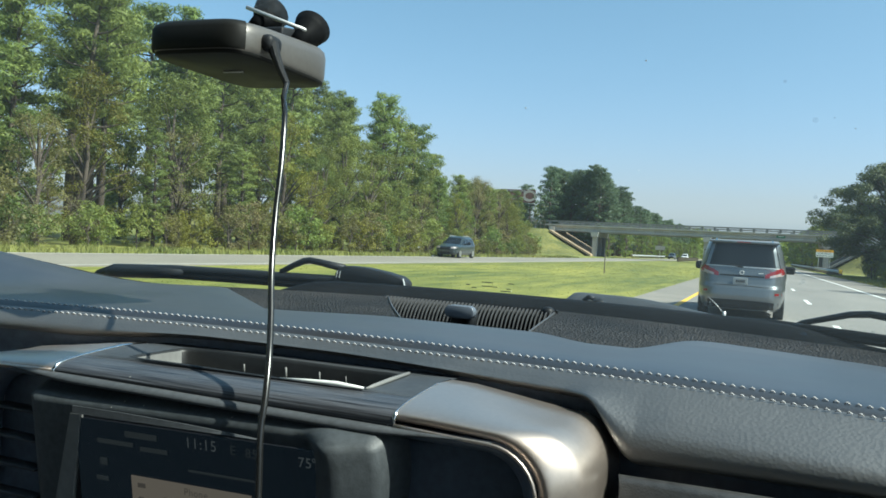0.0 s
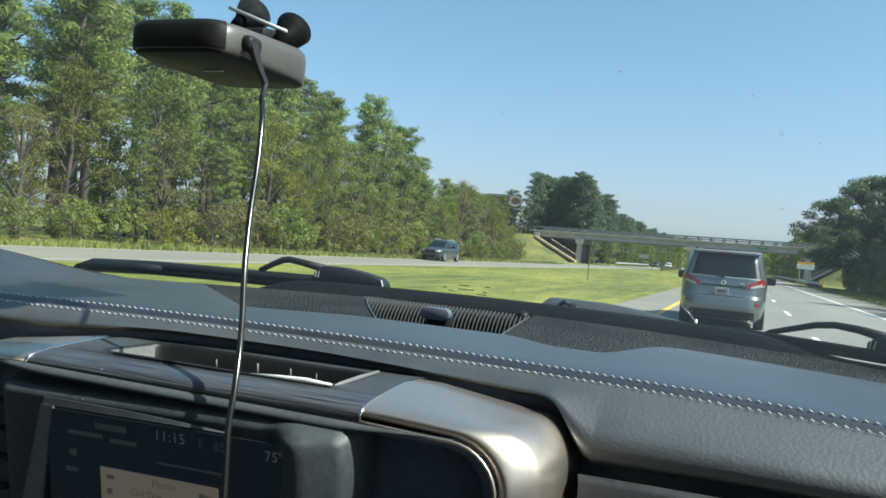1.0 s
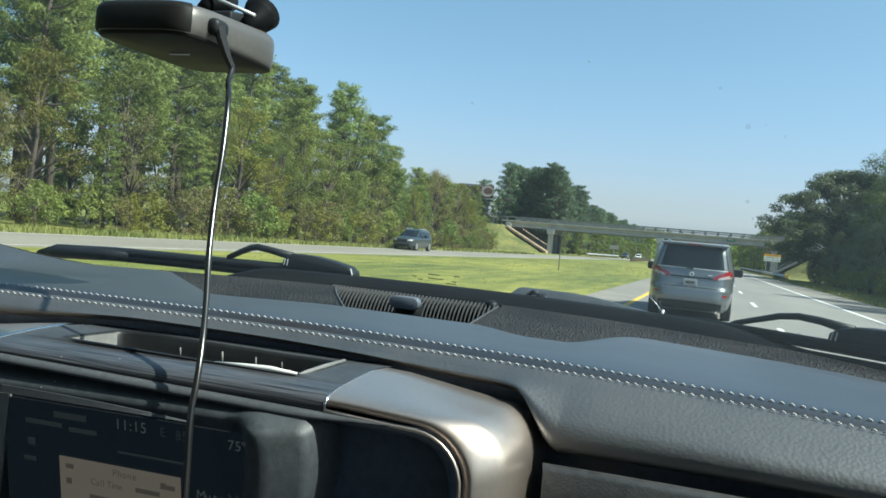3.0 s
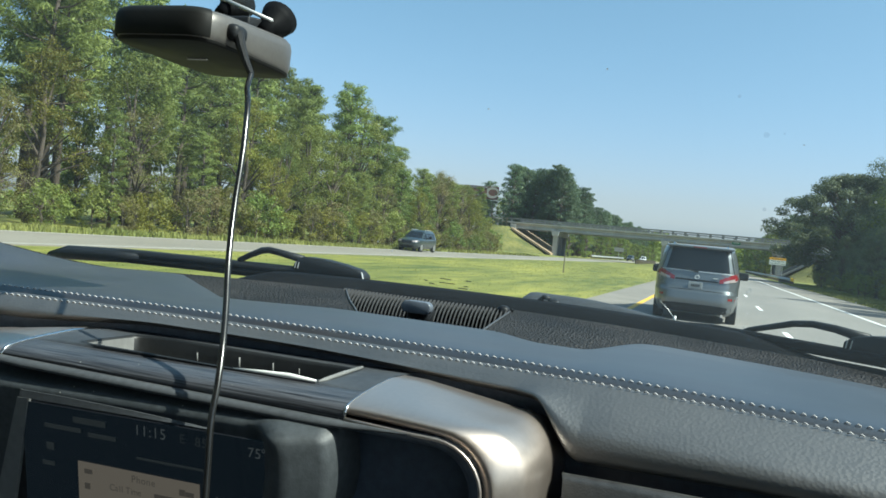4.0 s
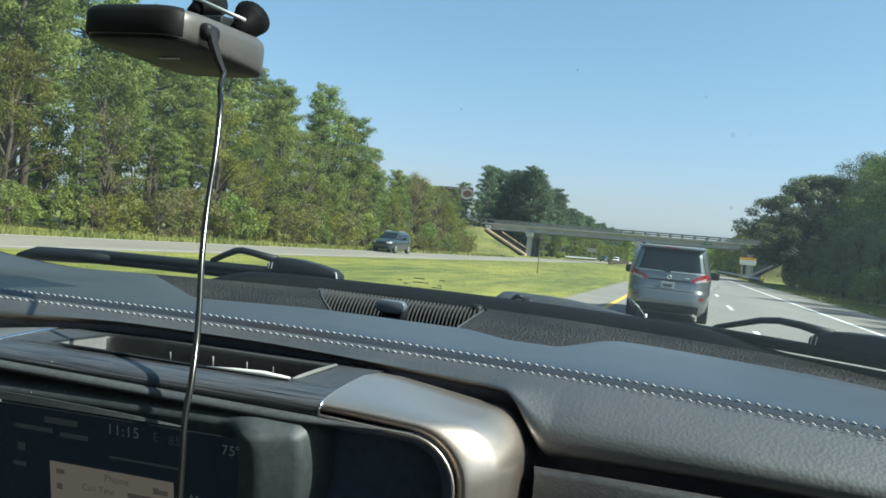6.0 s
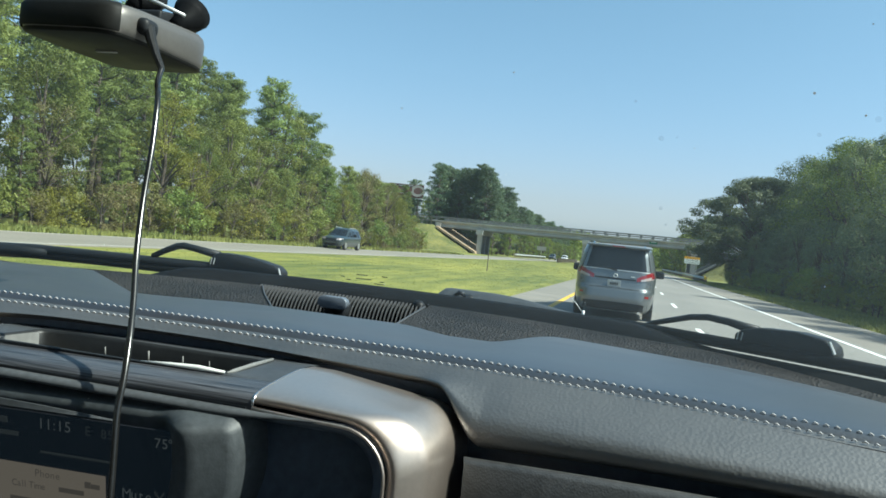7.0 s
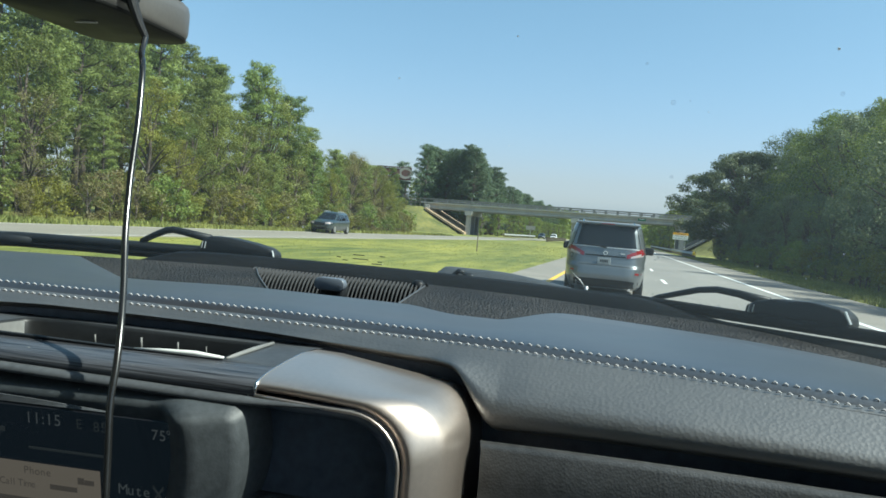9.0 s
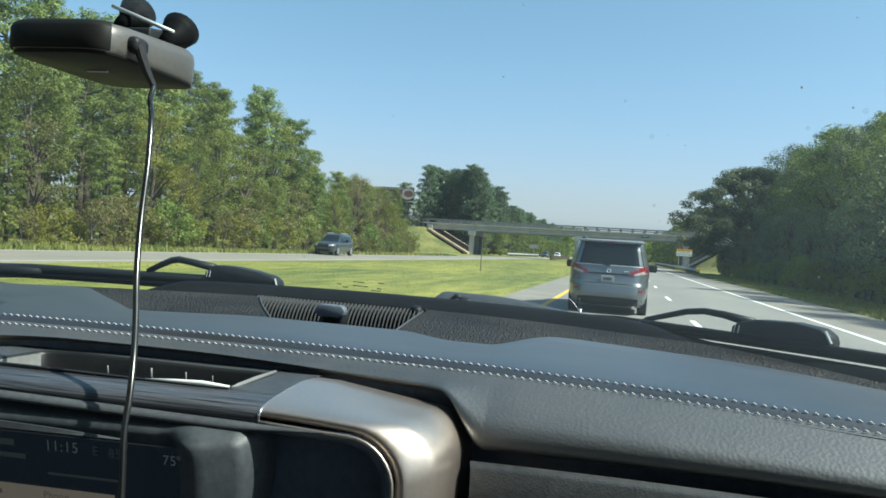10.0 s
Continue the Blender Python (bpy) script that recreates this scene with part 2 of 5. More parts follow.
BOARD2 = surf("dusky billboard print", (0.22, 0.10, 0.075), 0.5, var=0.15)
BEIGE = surf("pale billboard print", (0.55, 0.48, 0.40), 0.5, var=0.12)

PAINT_VAN = surf("grey metallic car paint", (0.135, 0.15, 0.16), 0.3, metal=0.5, var=0.05, scale=3, fine=400, coat=0.8)
PAINT_DARK = surf("dark green car paint", (0.035, 0.05, 0.055), 0.3, metal=0.3, var=0.05, scale=3, fine=400, coat=0.8)
PAINT_WHITE = surf("white car paint", (0.75, 0.75, 0.74), 0.3, var=0.04, scale=3, fine=400, coat=0.8)
TINT = surf("tinted car glass", (0.010, 0.013, 0.017), 0.06, var=0.1, spec=0.3)
TYRE = surf("tyre rubber", (0.02, 0.02, 0.02), 0.8, var=0.2)
RIM = surf("alloy rim", (0.5, 0.5, 0.5), 0.35, metal=0.8)
LAMP_RED = surf("red lamp lens", (0.19, 0.011, 0.013), 0.15, var=0.15, coat=0.8)
LAMP_CLEAR = surf("clear lamp lens", (0.42, 0.36, 0.35), 0.2, metal=0.2, var=0.1, coat=0.8)
PLATE = surf("number plate", (0.27, 0.29, 0.30), 0.5)


# ---- building helpers ----
def smooth(x, a, b):
    k = min(1.0, max(0.0, (x - a) / (b - a)))
    return k * k * (3 - 2 * k)


def mesh_of(name, verts, faces, material, smoothed=False):
    me = bpy.data.meshes.new(name)
    me.from_pydata([tuple(v) for v in verts], [], [tuple(f) for f in faces])
    if smoothed:
        me.polygons.foreach_set("use_smooth", [True] * len(me.polygons))
    me.materials.append(material)
    me.update()
    return me


def obj(name, me, parent=None, label="", category="", group="", kind=""):
    ob = new(name, me)
    if parent is not None:
        ob.parent = parent
    return tagged(ob, label, category, group, kind)


def part(name, bm, material, parent, label="", smoothed=False):
    me = bpy.data.meshes.new(name)
    bmesh.ops.recalc_face_normals(bm, faces=bm.faces)
    bm.to_mesh(me)
    bm.free()
    if smoothed:
        me.polygons.foreach_set("use_smooth", [True] * len(me.polygons))
    me.materials.append(material)
    return obj(name, me, parent, label)


def empty(name, place, label, category, group=""):
    e = new(name)
    e.location = place
    e.empty_display_size = 0.1
    return tagged(e, label, category, group)


def box(size, at=(0, 0, 0), bevel=0.0, seg=2, turn=None):
    """A bmesh box of that size round at, with rounded edges."""
    bm = bmesh.new()
    bmesh.ops.create_cube(bm, size=1.0)
    bmesh.ops.scale(bm, vec=size, verts=bm.verts)
    if bevel:
        bmesh.ops.bevel(bm, geom=list(bm.edges), offset=bevel, segments=seg, profile=0.5, affect="EDGES")
    m = Matrix.Translation(at)
    if turn is not None:
        m = m @ turn
    bmesh.ops.transform(bm, matrix=m, verts=bm.verts)
    return bm


def tube(points, radii, sides=8, caps=True):
    """A bmesh tube along the points."""
    bm = bmesh.new()
    pts = [Vector(p) for p in points]
    rings = []
    side = None
    for i, p in enumerate(pts):
        d = (pts[min(i + 1, len(pts) - 1)] - pts[max(i - 1, 0)]).normalized()
        if side is None:
            side = d.orthogonal().normalized()
        side = (side - d * side.dot(d)).normalized()
        up = d.cross(side)
        r = radii[i] if hasattr(radii, "__len__") else radii
        rings.append([bm.verts.new(p + (side * math.cos(a) + up * math.sin(a)) * r) for a in (2 * math.pi * k / sides for k in range(sides))])
    for a, b in zip(rings, rings[1:]):
        for k in range(sides):
            bm.faces.new((a[k], a[(k + 1) % sides], b[(k + 1) % sides], b[k]))
    if caps:
        bm.faces.new(list(reversed(rings[0])))
        bm.faces.new(rings[-1])
    return bm


def sheet(fn, us, vs, thick=None):
    """A bmesh grid: fn(u, v) gives each place; thick: a vector to a second, closing layer."""
    bm = bmesh.new()
    top = [[bm.verts.new(fn(u, v)) for v in vs] for u in us]
    for i in range(len(us) - 1):
        for j in range(len(vs) - 1):
            bm.faces.new((top[i][j], top[i + 1][j], top[i + 1][j + 1], top[i][j + 1]))
    if thick is not None:
        t = Vector(thick)
        low = [[bm.verts.new(v.co + t) for v in row] for row in top]
        for i in range(len(us) - 1):
            for j in range(len(vs) - 1):
                bm.faces.new((low[i][j], low[i][j + 1], low[i + 1][j + 1], low[i + 1][j]))
        rim = [(i, 0) for i in range(len(us))] + [(len(us) - 1, j) for j in range(1, len(vs))] + [(i, len(vs) - 1) for i in range(len(us) - 2, -1, -1)] + [(0, j) for j in range(len(vs) - 2, 0, -1)]
        for (a, b), (c, d) in zip(rim, rim[1:] + rim[:1]):
            bm.faces.new((top[a][b], low[a][b], low[c][d], top[c][d]))
    return bm


def span(a, b, n):
    return [a + (b - a) * i / (n - 1) for i in range(n)]


def prism(outline, axis, a, b, bevel=0.0):
    """A closed outline of (p, q) drawn out along an axis from a to b."""
    bm = bmesh.new()
    place = {"x": lambda p, q, k: (k, p, q), "y": lambda p, q, k: (p, k, q), "z": lambda p, q, k: (p, q, k)}[axis]
    one = [bm.verts.new(place(p, q, a)) for p, q in outline]
    two = [bm.verts.new(place(p, q, b)) for p, q in outline]
    n = len(one)
    for i in range(n):
        bm.faces.new((one[i], one[(i + 1) % n], two[(i + 1) % n], two[i]))
    bm.faces.new(list(reversed(one)))
    bm.faces.new(two)
    if bevel:
        bmesh.ops.bevel(bm, geom=list(bm.edges), offset=bevel, segments=2, profile=0.5, affect="EDGES")
    return bm


def lettering(name, words, size, m, material, parent, label=""):
    """Words as a flat mesh at the pose m, in the built-in font, centred."""
    cu = bpy.data.curves.new(name, "FONT")
    cu.body, cu.size, cu.align_x, cu.align_y = words, size, "CENTER", "CENTER"
    tmp = new(name, cu)
    bpy.context.view_layer.update()
    me = bpy.data.meshes.new_from_object(tmp.evaluated_get(bpy.context.evaluated_depsgraph_get()))
    bpy.data.objects.remove(tmp)
    me.transform(m)
    me.materials.append(material)
    return obj(name, me, parent, label)


def limbs(bm_list):
    verts, faces = [], []
    for bm in bm_list:
        k = len(verts)
        bm.verts.index_update()
        verts += [tuple(v.co) for v in bm.verts]
        faces += [tuple(k + v.index for v in f.verts) for f in bm.faces]
        bm.free()
    return verts, faces


# ---- ground and roads ----
BRIDGE_Y = 155.0
obj("ground", mesh_of("ground", [(-3000, -1500, GROUND), (3000, -1500, GROUND), (3000, 4200, GROUND), (-3000, 4200, GROUND)], [(0, 1, 2, 3)], GRASS),
    label="mown green and yellowish grass verge and median", category="ground", kind="structure")


def slab(name, x0, x1, y0, y1, top, material, label, kind="structure"):
    ob = obj(name, mesh_of(name, [(x0, y0, GROUND - 0.2), (x1, y0, GROUND - 0.2), (x1, y1, GROUND - 0.2), (x0, y1, GROUND - 0.2),
                                  (x0, y0, top), (x1, y0, top), (x1, y1, top), (x0, y1, top)],
                           [(4, 5, 6, 7), (0, 1, 5, 4), (1, 2, 6, 5), (2, 3, 7, 6), (3, 0, 4, 7)], material), label=label, category="road", kind=kind)
    return ob


ROAD_Z = GROUND + 0.03
road = slab("road", -2.15, 5.55, -60, 2600, ROAD_Z, ASPHALT, "pale worn asphalt highway carriageway with two lanes")
slab("pavement", -3.4, -2.15, -60, 2600, ROAD_Z - 0.004, SHOULDER, "narrow asphalt shoulder beside the median grass")
slab("pavement", 5.55, 8.1, -60, 2600, ROAD_Z - 0.004, SHOULDER, "wide asphalt shoulder beside the outer lane")
slab("road", -23.2, -17.2, -200, 2600, ROAD_Z, ASPHALT_TAN, "sun-bleached tan carriageway of the opposite direction")


def line_mesh(name, w, y0, y1, material):
    return mesh_of(name, [(-w / 2, y0, 0), (w / 2, y0, 0), (w / 2, y1, 0), (-w / 2, y1, 0), (-w / 2, y0, -0.02), (w / 2, y0, -0.02), (w / 2, y1, -0.02), (-w / 2, y1, -0.02)],
                   [(0, 1, 2, 3), (0, 4, 5, 1), (1, 5, 6, 2), (2, 6, 7, 3), (3, 7, 4, 0)], material)


for x, mat_, words in ((-1.95, PAINT_Y, "solid yellow edge line painted on asphalt"), (5.32, PAINT_W, "solid white edge line painted on asphalt"),
                       (-17.6, PAINT_O, "faded pale edge line of the opposite carriageway"), (-22.95, PAINT_O, "faded pale edge line of the opposite carriageway")):
    ob = obj("edge_line", line_mesh("edge_line", 0.15, -60, 2600, mat_), label=words, category="road marking", kind="structure")
    ob.location = (x, 0, ROAD_Z + 0.004)
dash_mesh = line_mesh("lane_dash", 0.13, 0, 3.05, PAINT_W)
for k in range(40):
    ob = obj("lane_dash", dash_mesh, road)
    ob.location = (1.7, -20 + 12.2 * k, ROAD_Z + 0.004)

# short grass standing on the median and verges
rng = np.random.default_rng(5)


def grass_patch(n, x0, x1, y0, y1, height):
    x = rng.uniform(x0, x1, n)
    y = y0 + (y1 - y0) * rng.uniform(0, 1, n) ** 1.6
    clump = np.array([noise.noise((a * 0.5, b * 0.5, 3.0)) for a, b in zip(x, y)])
    h = height * (0.6 + 0.6 * rng.uniform(0, 1, n)) * (1 + 0.7 * clump)
    w = 0.012 + 0.0006 * y
    ang = rng.uniform(0, math.pi, n)
    lean = rng.normal(0, 0.35, (n, 2)) * h[:, None]
    v = np.empty((n, 3, 3))
    v[:, 0] = np.stack([x - np.cos(ang) * w, y - np.sin(ang) * w, np.full(n, GROUND - 0.01)], 1)
    v[:, 1] = np.stack([x + np.cos(ang) * w, y + np.sin(ang) * w, np.full(n, GROUND - 0.01)], 1)
    v[:, 2] = np.stack([x + lean[:, 0], y + lean[:, 1], GROUND + h], 1)
    return v.reshape(-1, 3)


blades = np.concatenate([grass_patch(15000, -17.1, -3.5, 12, 95, 0.02), grass_patch(22000, 8.15, 12.0, 12, 110, 0.16), grass_patch(12000, -26.0, -23.3, 10, 110, 0.26)])
obj("grass", mesh_of("grass", blades.tolist(), np.arange(len(blades)).reshape(-1, 3).tolist(), BLADES), label="short green and straw-coloured grass blades on the verge",
    category="grass", kind="stuff")


# ---- overpass ----
def embankment(side, x_crest, x_toe, x_far, z_top, name, label):
    """An earth bank that carries the crossing road; its end slope falls to the highway."""
    y0, y1, run = BRIDGE_Y - 1.5, BRIDGE_Y + 12.5, 11.0

    def at(u, v):
        # u along x from toe (0) over the crest (0.25) to the far end (1); v across y
        x = x_toe + (x_crest - x_toe) * min(1, u / 0.25) if u < 0.25 else x_crest + (x_far - x_crest) * (u - 0.25) / 0.75
        h = min(1.0, u / 0.25)
        if v < 0.4:
            k = v / 0.4
            y = y0 - run * (1 - k)
            z = h * k
        elif v > 0.6:
            k = (1 - v) / 0.4
            y = y1 + run * (1 - k)
            z = h * k
        else:
            y, z = y0 + (y1 - y0) * (v - 0.4) / 0.2, h
        bumpy = 0.35 * noise.noise((x * 0.25, y * 0.25, 1.0)) * (1 if 0 < z < 1 else 0.2)
        return (x, y, GROUND - 0.3 + (z_top - GROUND + 0.3) * z + bumpy)
    bm = sheet(at, span(0, 1, 41), span(0, 1, 41))
    me = bpy.data.meshes.new(name)
    bm.to_mesh(me)
    bm.free()
    me.materials.append(BANK)
    me.polygons.foreach_set("use_smooth", [True] * len(me.polygons))
    return obj(name, me, label=label, category="embankment", kind="structure")


def deck_z(x):
    return 4.75 + 0.012 * (x + 40)      # underside of the girders rises gently


embankment(-1, -39.5, -31.0, -140, 5.0, "embankment", "steep grass-covered bridge embankment with a dirt edge")
embankment(1, 19.0, 11.5, 120, 5.3, "embankment", "sunlit grassy bridge embankment behind the guardrail")
for x0, x1, zt in ((-38.6, -30.2, 4.7), (18.2, 10.8, 5.0)):
    bm = sheet(lambda u, v: (x0 + (x1 - x0) * u, BRIDGE_Y - 2.2 + 14 * v, zt + (GROUND - zt + 0.25) * u + 0.14 + 0.05 * noise.noise((u * 9, v * 9, 0))), span(0, 1, 13), span(0, 1, 13), (0, 0, -0.4))
    part("slope_paving", bm, DIRT if x0 < 0 else DARKCON, None, "sandy dirt and concrete slope under the bridge end").data.update()
    ob = bpy.context.scene.collection.objects[-1]
    tagged(ob, category="slope", kind="structure")

bridge = empty("overpass_bridge", (-10, BRIDGE_Y + 5, GROUND), "long grey concrete highway overpass with open railing", "bridge")


def under(ob):
    ob.matrix_parent_inverse = Matrix.Translation((10, -BRIDGE_Y - 5, -GROUND))
    return ob


def bpart(name, bm, material, label="", parent=None):
    ob = part(name, bm, material, parent or bridge, label)
    if parent is None:
        under(ob)
    return ob


SPANS = (-39.5, -30.0, -9.0, 11.2, 19.5)
for a, b in zip(SPANS, SPANS[1:]):
    # outer girder of each span and the slab above it
    for y in (BRIDGE_Y, BRIDGE_Y + 3.2, BRIDGE_Y + 6.4, BRIDGE_Y + 9.6):
        za, zb = deck_z(a), deck_z(b)
        prof = [(0, 0), (0.55, 0), (0.55, 0.2), (0.38, 0.35), (0.38, 0.8), (0.6, 0.95), (0.6, 1.02), (-0.05, 1.02), (-0.05, 0.95), (0.17, 0.8), (0.17, 0.35), (0, 0.2)]
        bm = prism(prof, "x", a + 0.04, b - 0.04)
        for v in bm.verts:
            v.co.y += y
            v.co.z += za + (zb - za) * (v.co.x - a) / (b - a)
        bpart("girder", bm, CONCRETE)
bm = sheet(lambda u, v: (SPANS[0] - 0.5 + (SPANS[-1] - SPANS[0] + 1) * u, BRIDGE_Y - 0.35 + 10.9 * v, deck_z(SPANS[0] + (SPANS[-1] - SPANS[0]) * u) + 1.26), span(0, 1, 15), (0, 1), (0, 0, -0.24))
bpart("deck", bm, CONCRETE)
for y in (BRIDGE_Y - 0.2, BRIDGE_Y + 10.2):
    rail = bpart("railing", sheet(lambda u, v: (SPANS[0] - 0.5 + (SPANS[-1] - SPANS[0] + 1) * u, y + 0.26 * v, deck_z(SPANS[0] + (SPANS[-1] - SPANS[0]) * u) + 2.02), span(0, 1, 15), (0, 1), (0, 0, -0.24)), DARKCON,
                 "dark weathered concrete rail")
    for k in range(27):
        x = SPANS[0] + 0.3 + k * (SPANS[-1] - SPANS[0] - 0.6) / 26
        post = part("rail_post", box((0.42, 0.24, 0.56), (x, y + 0.13, deck_z(x) + 1.5), 0.02, 1), DARKCON, rail)
for x in SPANS[1:-1]:
    wide = x == -9.0
    cap = bpart("pier_cap", prism([(-0.6, -0.95), (0.6, -0.95), (0.75, -0.25), (0.75, 0), (-0.75, 0), (-0.75, -0.25)], "y", BRIDGE_Y - 0.6, BRIDGE_Y + 10.8), CONCRETE)
    cap.matrix_parent_inverse = Matrix.Translation((10 + x, -BRIDGE_Y - 5, deck_z(x) - GROUND))
    for y in (BRIDGE_Y + 0.5, BRIDGE_Y + 5, BRIDGE_Y + 9.5):
        bm = box((1.15 if wide else 0.95, 1.0, deck_z(x) - 0.9 - GROUND + 0.3), (x, y, (deck_z(x) - 0.9 + GROUND - 0.3) / 2), 0.12, 2)
        # columns behind the front one are darker, standing for the deck's shade
        bpart("column", bm, CONCRETE if y < BRIDGE_Y + 1 else DARKCON)
for k in range(7):
    bpart("marker_stripe", box((0.1, 0.01, 0.28), (-9.25 + 0.08 * (k % 2), BRIDGE_Y - 0.012, 1.5 + 0.22 * k), 0, 1, Matrix.Rotation(radians(40), 4, "Y")), INK)
for x in (-39.2, 19.2):
    bpart("abutment", box((1.0, 11.0, 1.9), (x - math.copysign(0.6, -x) * -1, BRIDGE_Y + 5, deck_z(x) - 0.2), 0.04, 1), CONCRETE)


# ---- guardrails ----
def guardrail(x0, x1, y0, y1, label, capped=True, face=1):
    g = empty("guardrail", (x0, y0, GROUND), label, "guardrail", "highway guardrails")
    inv = Matrix.Translation((-x0, -y0, -GROUND))
    prof = [(0.0, 0.46), (0.03, 0.48), (0.075, 0.53), (0.075, 0.56), (0.02, 0.60), (0.02, 0.63), (0.075, 0.67), (0.075, 0.70), (0.03, 0.76), (0.0, 0.78)]

    def at(u, v):
        p, q = prof[v]
        y = y0 + (y1 - y0) * u
        return (x0 + (x1 - x0) * u + face * p, y, GROUND + q)
    beam = part("beam", sheet(at, span(0, 1, 3), range(len(prof)), (-face * 0.01, 0, 0)), GALV, g, "weathered galvanised corrugated beam")
    beam.matrix_parent_inverse = inv
    n = int(abs(y1 - y0) / 1.9)
    post_me, block_me = None, None
    for k in range(n + 1):
        u = k / n
        x, y = x0 + (x1 - x0) * u, y0 + (y1 - y0) * u
        if post_me is None:
            post = part("post", box((0.15, 0.15, 0.95), (0, 0, 0), 0.012, 1), POST, g)
            post_me = post.data
        else:
            post = obj("post", post_me, g)
        post.location = (x - face * 0.20, y, GROUND + 0.40)
        post.matrix_parent_inverse = inv
        if block_me is None:
            block = part("spacer_block", box((0.12, 0.13, 0.34), (0, 0, 0), 0.01, 1), POST, g)
            block_me = block.data
        else:
            block = obj("spacer_block", block_me, g)
        block.location = (x - face * 0.065, y, GROUND + 0.62)
        block.matrix_parent_inverse = inv
    if capped:
        end = part("end_terminal", box((0.30, 0.5, 0.42), (x0 - face * 0.02, y0 - 0.2, GROUND + 0.62), 0.05, 2), YELLOW, g, "yellow reflective end terminal")
        end.matrix_parent_inverse = inv
    return g


guardrail(-6.4, -7.3, 103, 240, "long galvanised guardrail along the median before the bridge", face=1)
guardrail(9.0, 10.4, 103, 285, "long galvanised guardrail along the outer shoulder", face=-1)
guardrail(-15.6, -15.2, 230, 165, "galvanised guardrail beside the opposite carriageway", capped=False, face=-1)
guardrail(-25.4, -25.4, 175, 240, "galvanised guardrail on the far side of the opposite carriageway", capped=False, face=1)


# ---- signs and poles ----
def road_sign():
    s = empty("road_sign", (10.75, BRIDGE_Y - 2.5, GROUND), "white and orange road sign on two thin posts before the bridge", "sign")
    inv = Matrix.Translation((-10.75, -BRIDGE_Y + 2.5, -GROUND))
    y = BRIDGE_Y - 2.5
    for nm, bm, mt in (("panel", box((2.75, 0.03, 0.86), (10.75, y, 3.13), 0.01, 1), SIGN_W), ("header_panel", box((2.75, 0.03, 0.42), (10.75, y, 3.78), 0.01, 1), SIGN_O),
                       ("post", box((0.09, 0.07, 3.6), (9.85, y + 0.06, 1.75), 0.01, 1), GALV), ("post", box((0.09, 0.07, 3.6), (11.65, y + 0.06, 1.75), 0.01, 1), GALV)):
        part(nm, bm, mt, s).matrix_parent_inverse = inv
    for words, z, size in (("FENDER BENDER", 3.78, 0.27), ("MOVE VEHICLES", 3.33, 0.29), ("FROM TRAVEL LANES", 2.93, 0.27)):
        lettering("lettering", words, size, pose(10.75, y - 0.022, z, 90, 0, 0), INK, s).matrix_parent_inverse = inv


def small_sign(x, y, z, w, h, material, label, post=True, bars=2):
    s = empty("road_sign", (x, y, GROUND), label, "sign")
    inv = Matrix.Translation((-x, -y, -GROUND))
    part("panel", box((w, 0.03, h), (x, y, z), 0.008, 1), material, s).matrix_parent_inverse = inv
    for k in range(bars):
        part("lettering_bar", box((w * 0.7, 0.006, h * 0.22), (x, y - 0.02, z + h * (0.2 - 0.4 * k)), 0, 1), SIGN_W, s).matrix_parent_inverse = inv
    if post:
        part("post", box((0.08, 0.06, z - GROUND + 0.3), (x, y + 0.05, (z + GROUND) / 2 - 0.1), 0.008, 1), GALV, s).matrix_parent_inverse = inv


def billboard():
    x, y, z, w, h = -58.5, 196.0, 14.0, 9.4, 3.3
    b = empty("billboard", (x, y, GROUND), "large maroon advertising billboard on a steel post among trees", "billboard")
    inv = Matrix.Translation((-x, -y, -GROUND))

    def add(nm, bm, mt, lb=""):
        part(nm, bm, mt, b, lb).matrix_parent_inverse = inv
    add("panel", box((w, 0.25, h), (x, y, z), 0.03, 1), BOARD)
    add("printed_band", box((w * 0.66, 0.02, 0.85), (x - w * 0.16, y - 0.14, z + 0.25), 0, 1), BOARD2)
    bm = bmesh.new()
    bmesh.ops.create_circle(bm, cap_ends=True, segments=40, radius=1.0)
    bmesh.ops.transform(bm, matrix=pose(x + w * 0.33, y - 0.145, z + 0.1, 90, 0, 0) @ Matrix.Diagonal((1.85, 1.45, 1, 1)), verts=bm.verts)
    add("printed_plate", bm, BEIGE, "pale oval dish picture")
    bm = bmesh.new()
    bmesh.ops.create_circle(bm, cap_ends=True, segments=32, radius=1.0)
    bmesh.ops.transform(bm, matrix=pose(x + w * 0.345, y - 0.15, z + 0.1, 90, 0, 0) @ Matrix.Diagonal((1.2, 0.85, 1, 1)), verts=bm.verts)
    add("printed_dish", bm, BOARD2)
    add("catwalk", box((w, 0.8, 0.12), (x, y - 0.5, z - h / 2 - 0.3), 0.02, 1), GALV)
    add("apron", box((w, 0.1, 0.7), (x, y, z - h / 2 - 0.55), 0.02, 1), DARKCON)
    for dx in (-3.4, 3.4):
        add("post", tube([(x + dx, y + 0.3, GROUND - 0.2), (x + dx, y + 0.3, z)], 0.22, 10), POST)
    for words, dz, size, dx in (("EXOTIC ASIAN CUISINE", 1.3, 0.62, -1.4), ("EXIT 112 \u2022 TURN LEFT", -0.75, 0.62, -1.6)):
        lettering("lettering", words, size, pose(x + dx, y - 0.16, z + dz, 90, 0, 0), SIGN_W, b).matrix_parent_inverse = inv


road_sign()
small_sign(3.6, BRIDGE_Y - 0.03, deck_z(3.6) + 0.62, 1.45, 0.42, SIGN_G, "small green sign plate fixed to the bridge girder", post=False, bars=1)
small_sign(-24.8, 221, 3.0, 2.6, 1.1, CONCRETE, "back of a grey road sign beyond the bridge", bars=0)
billboard()


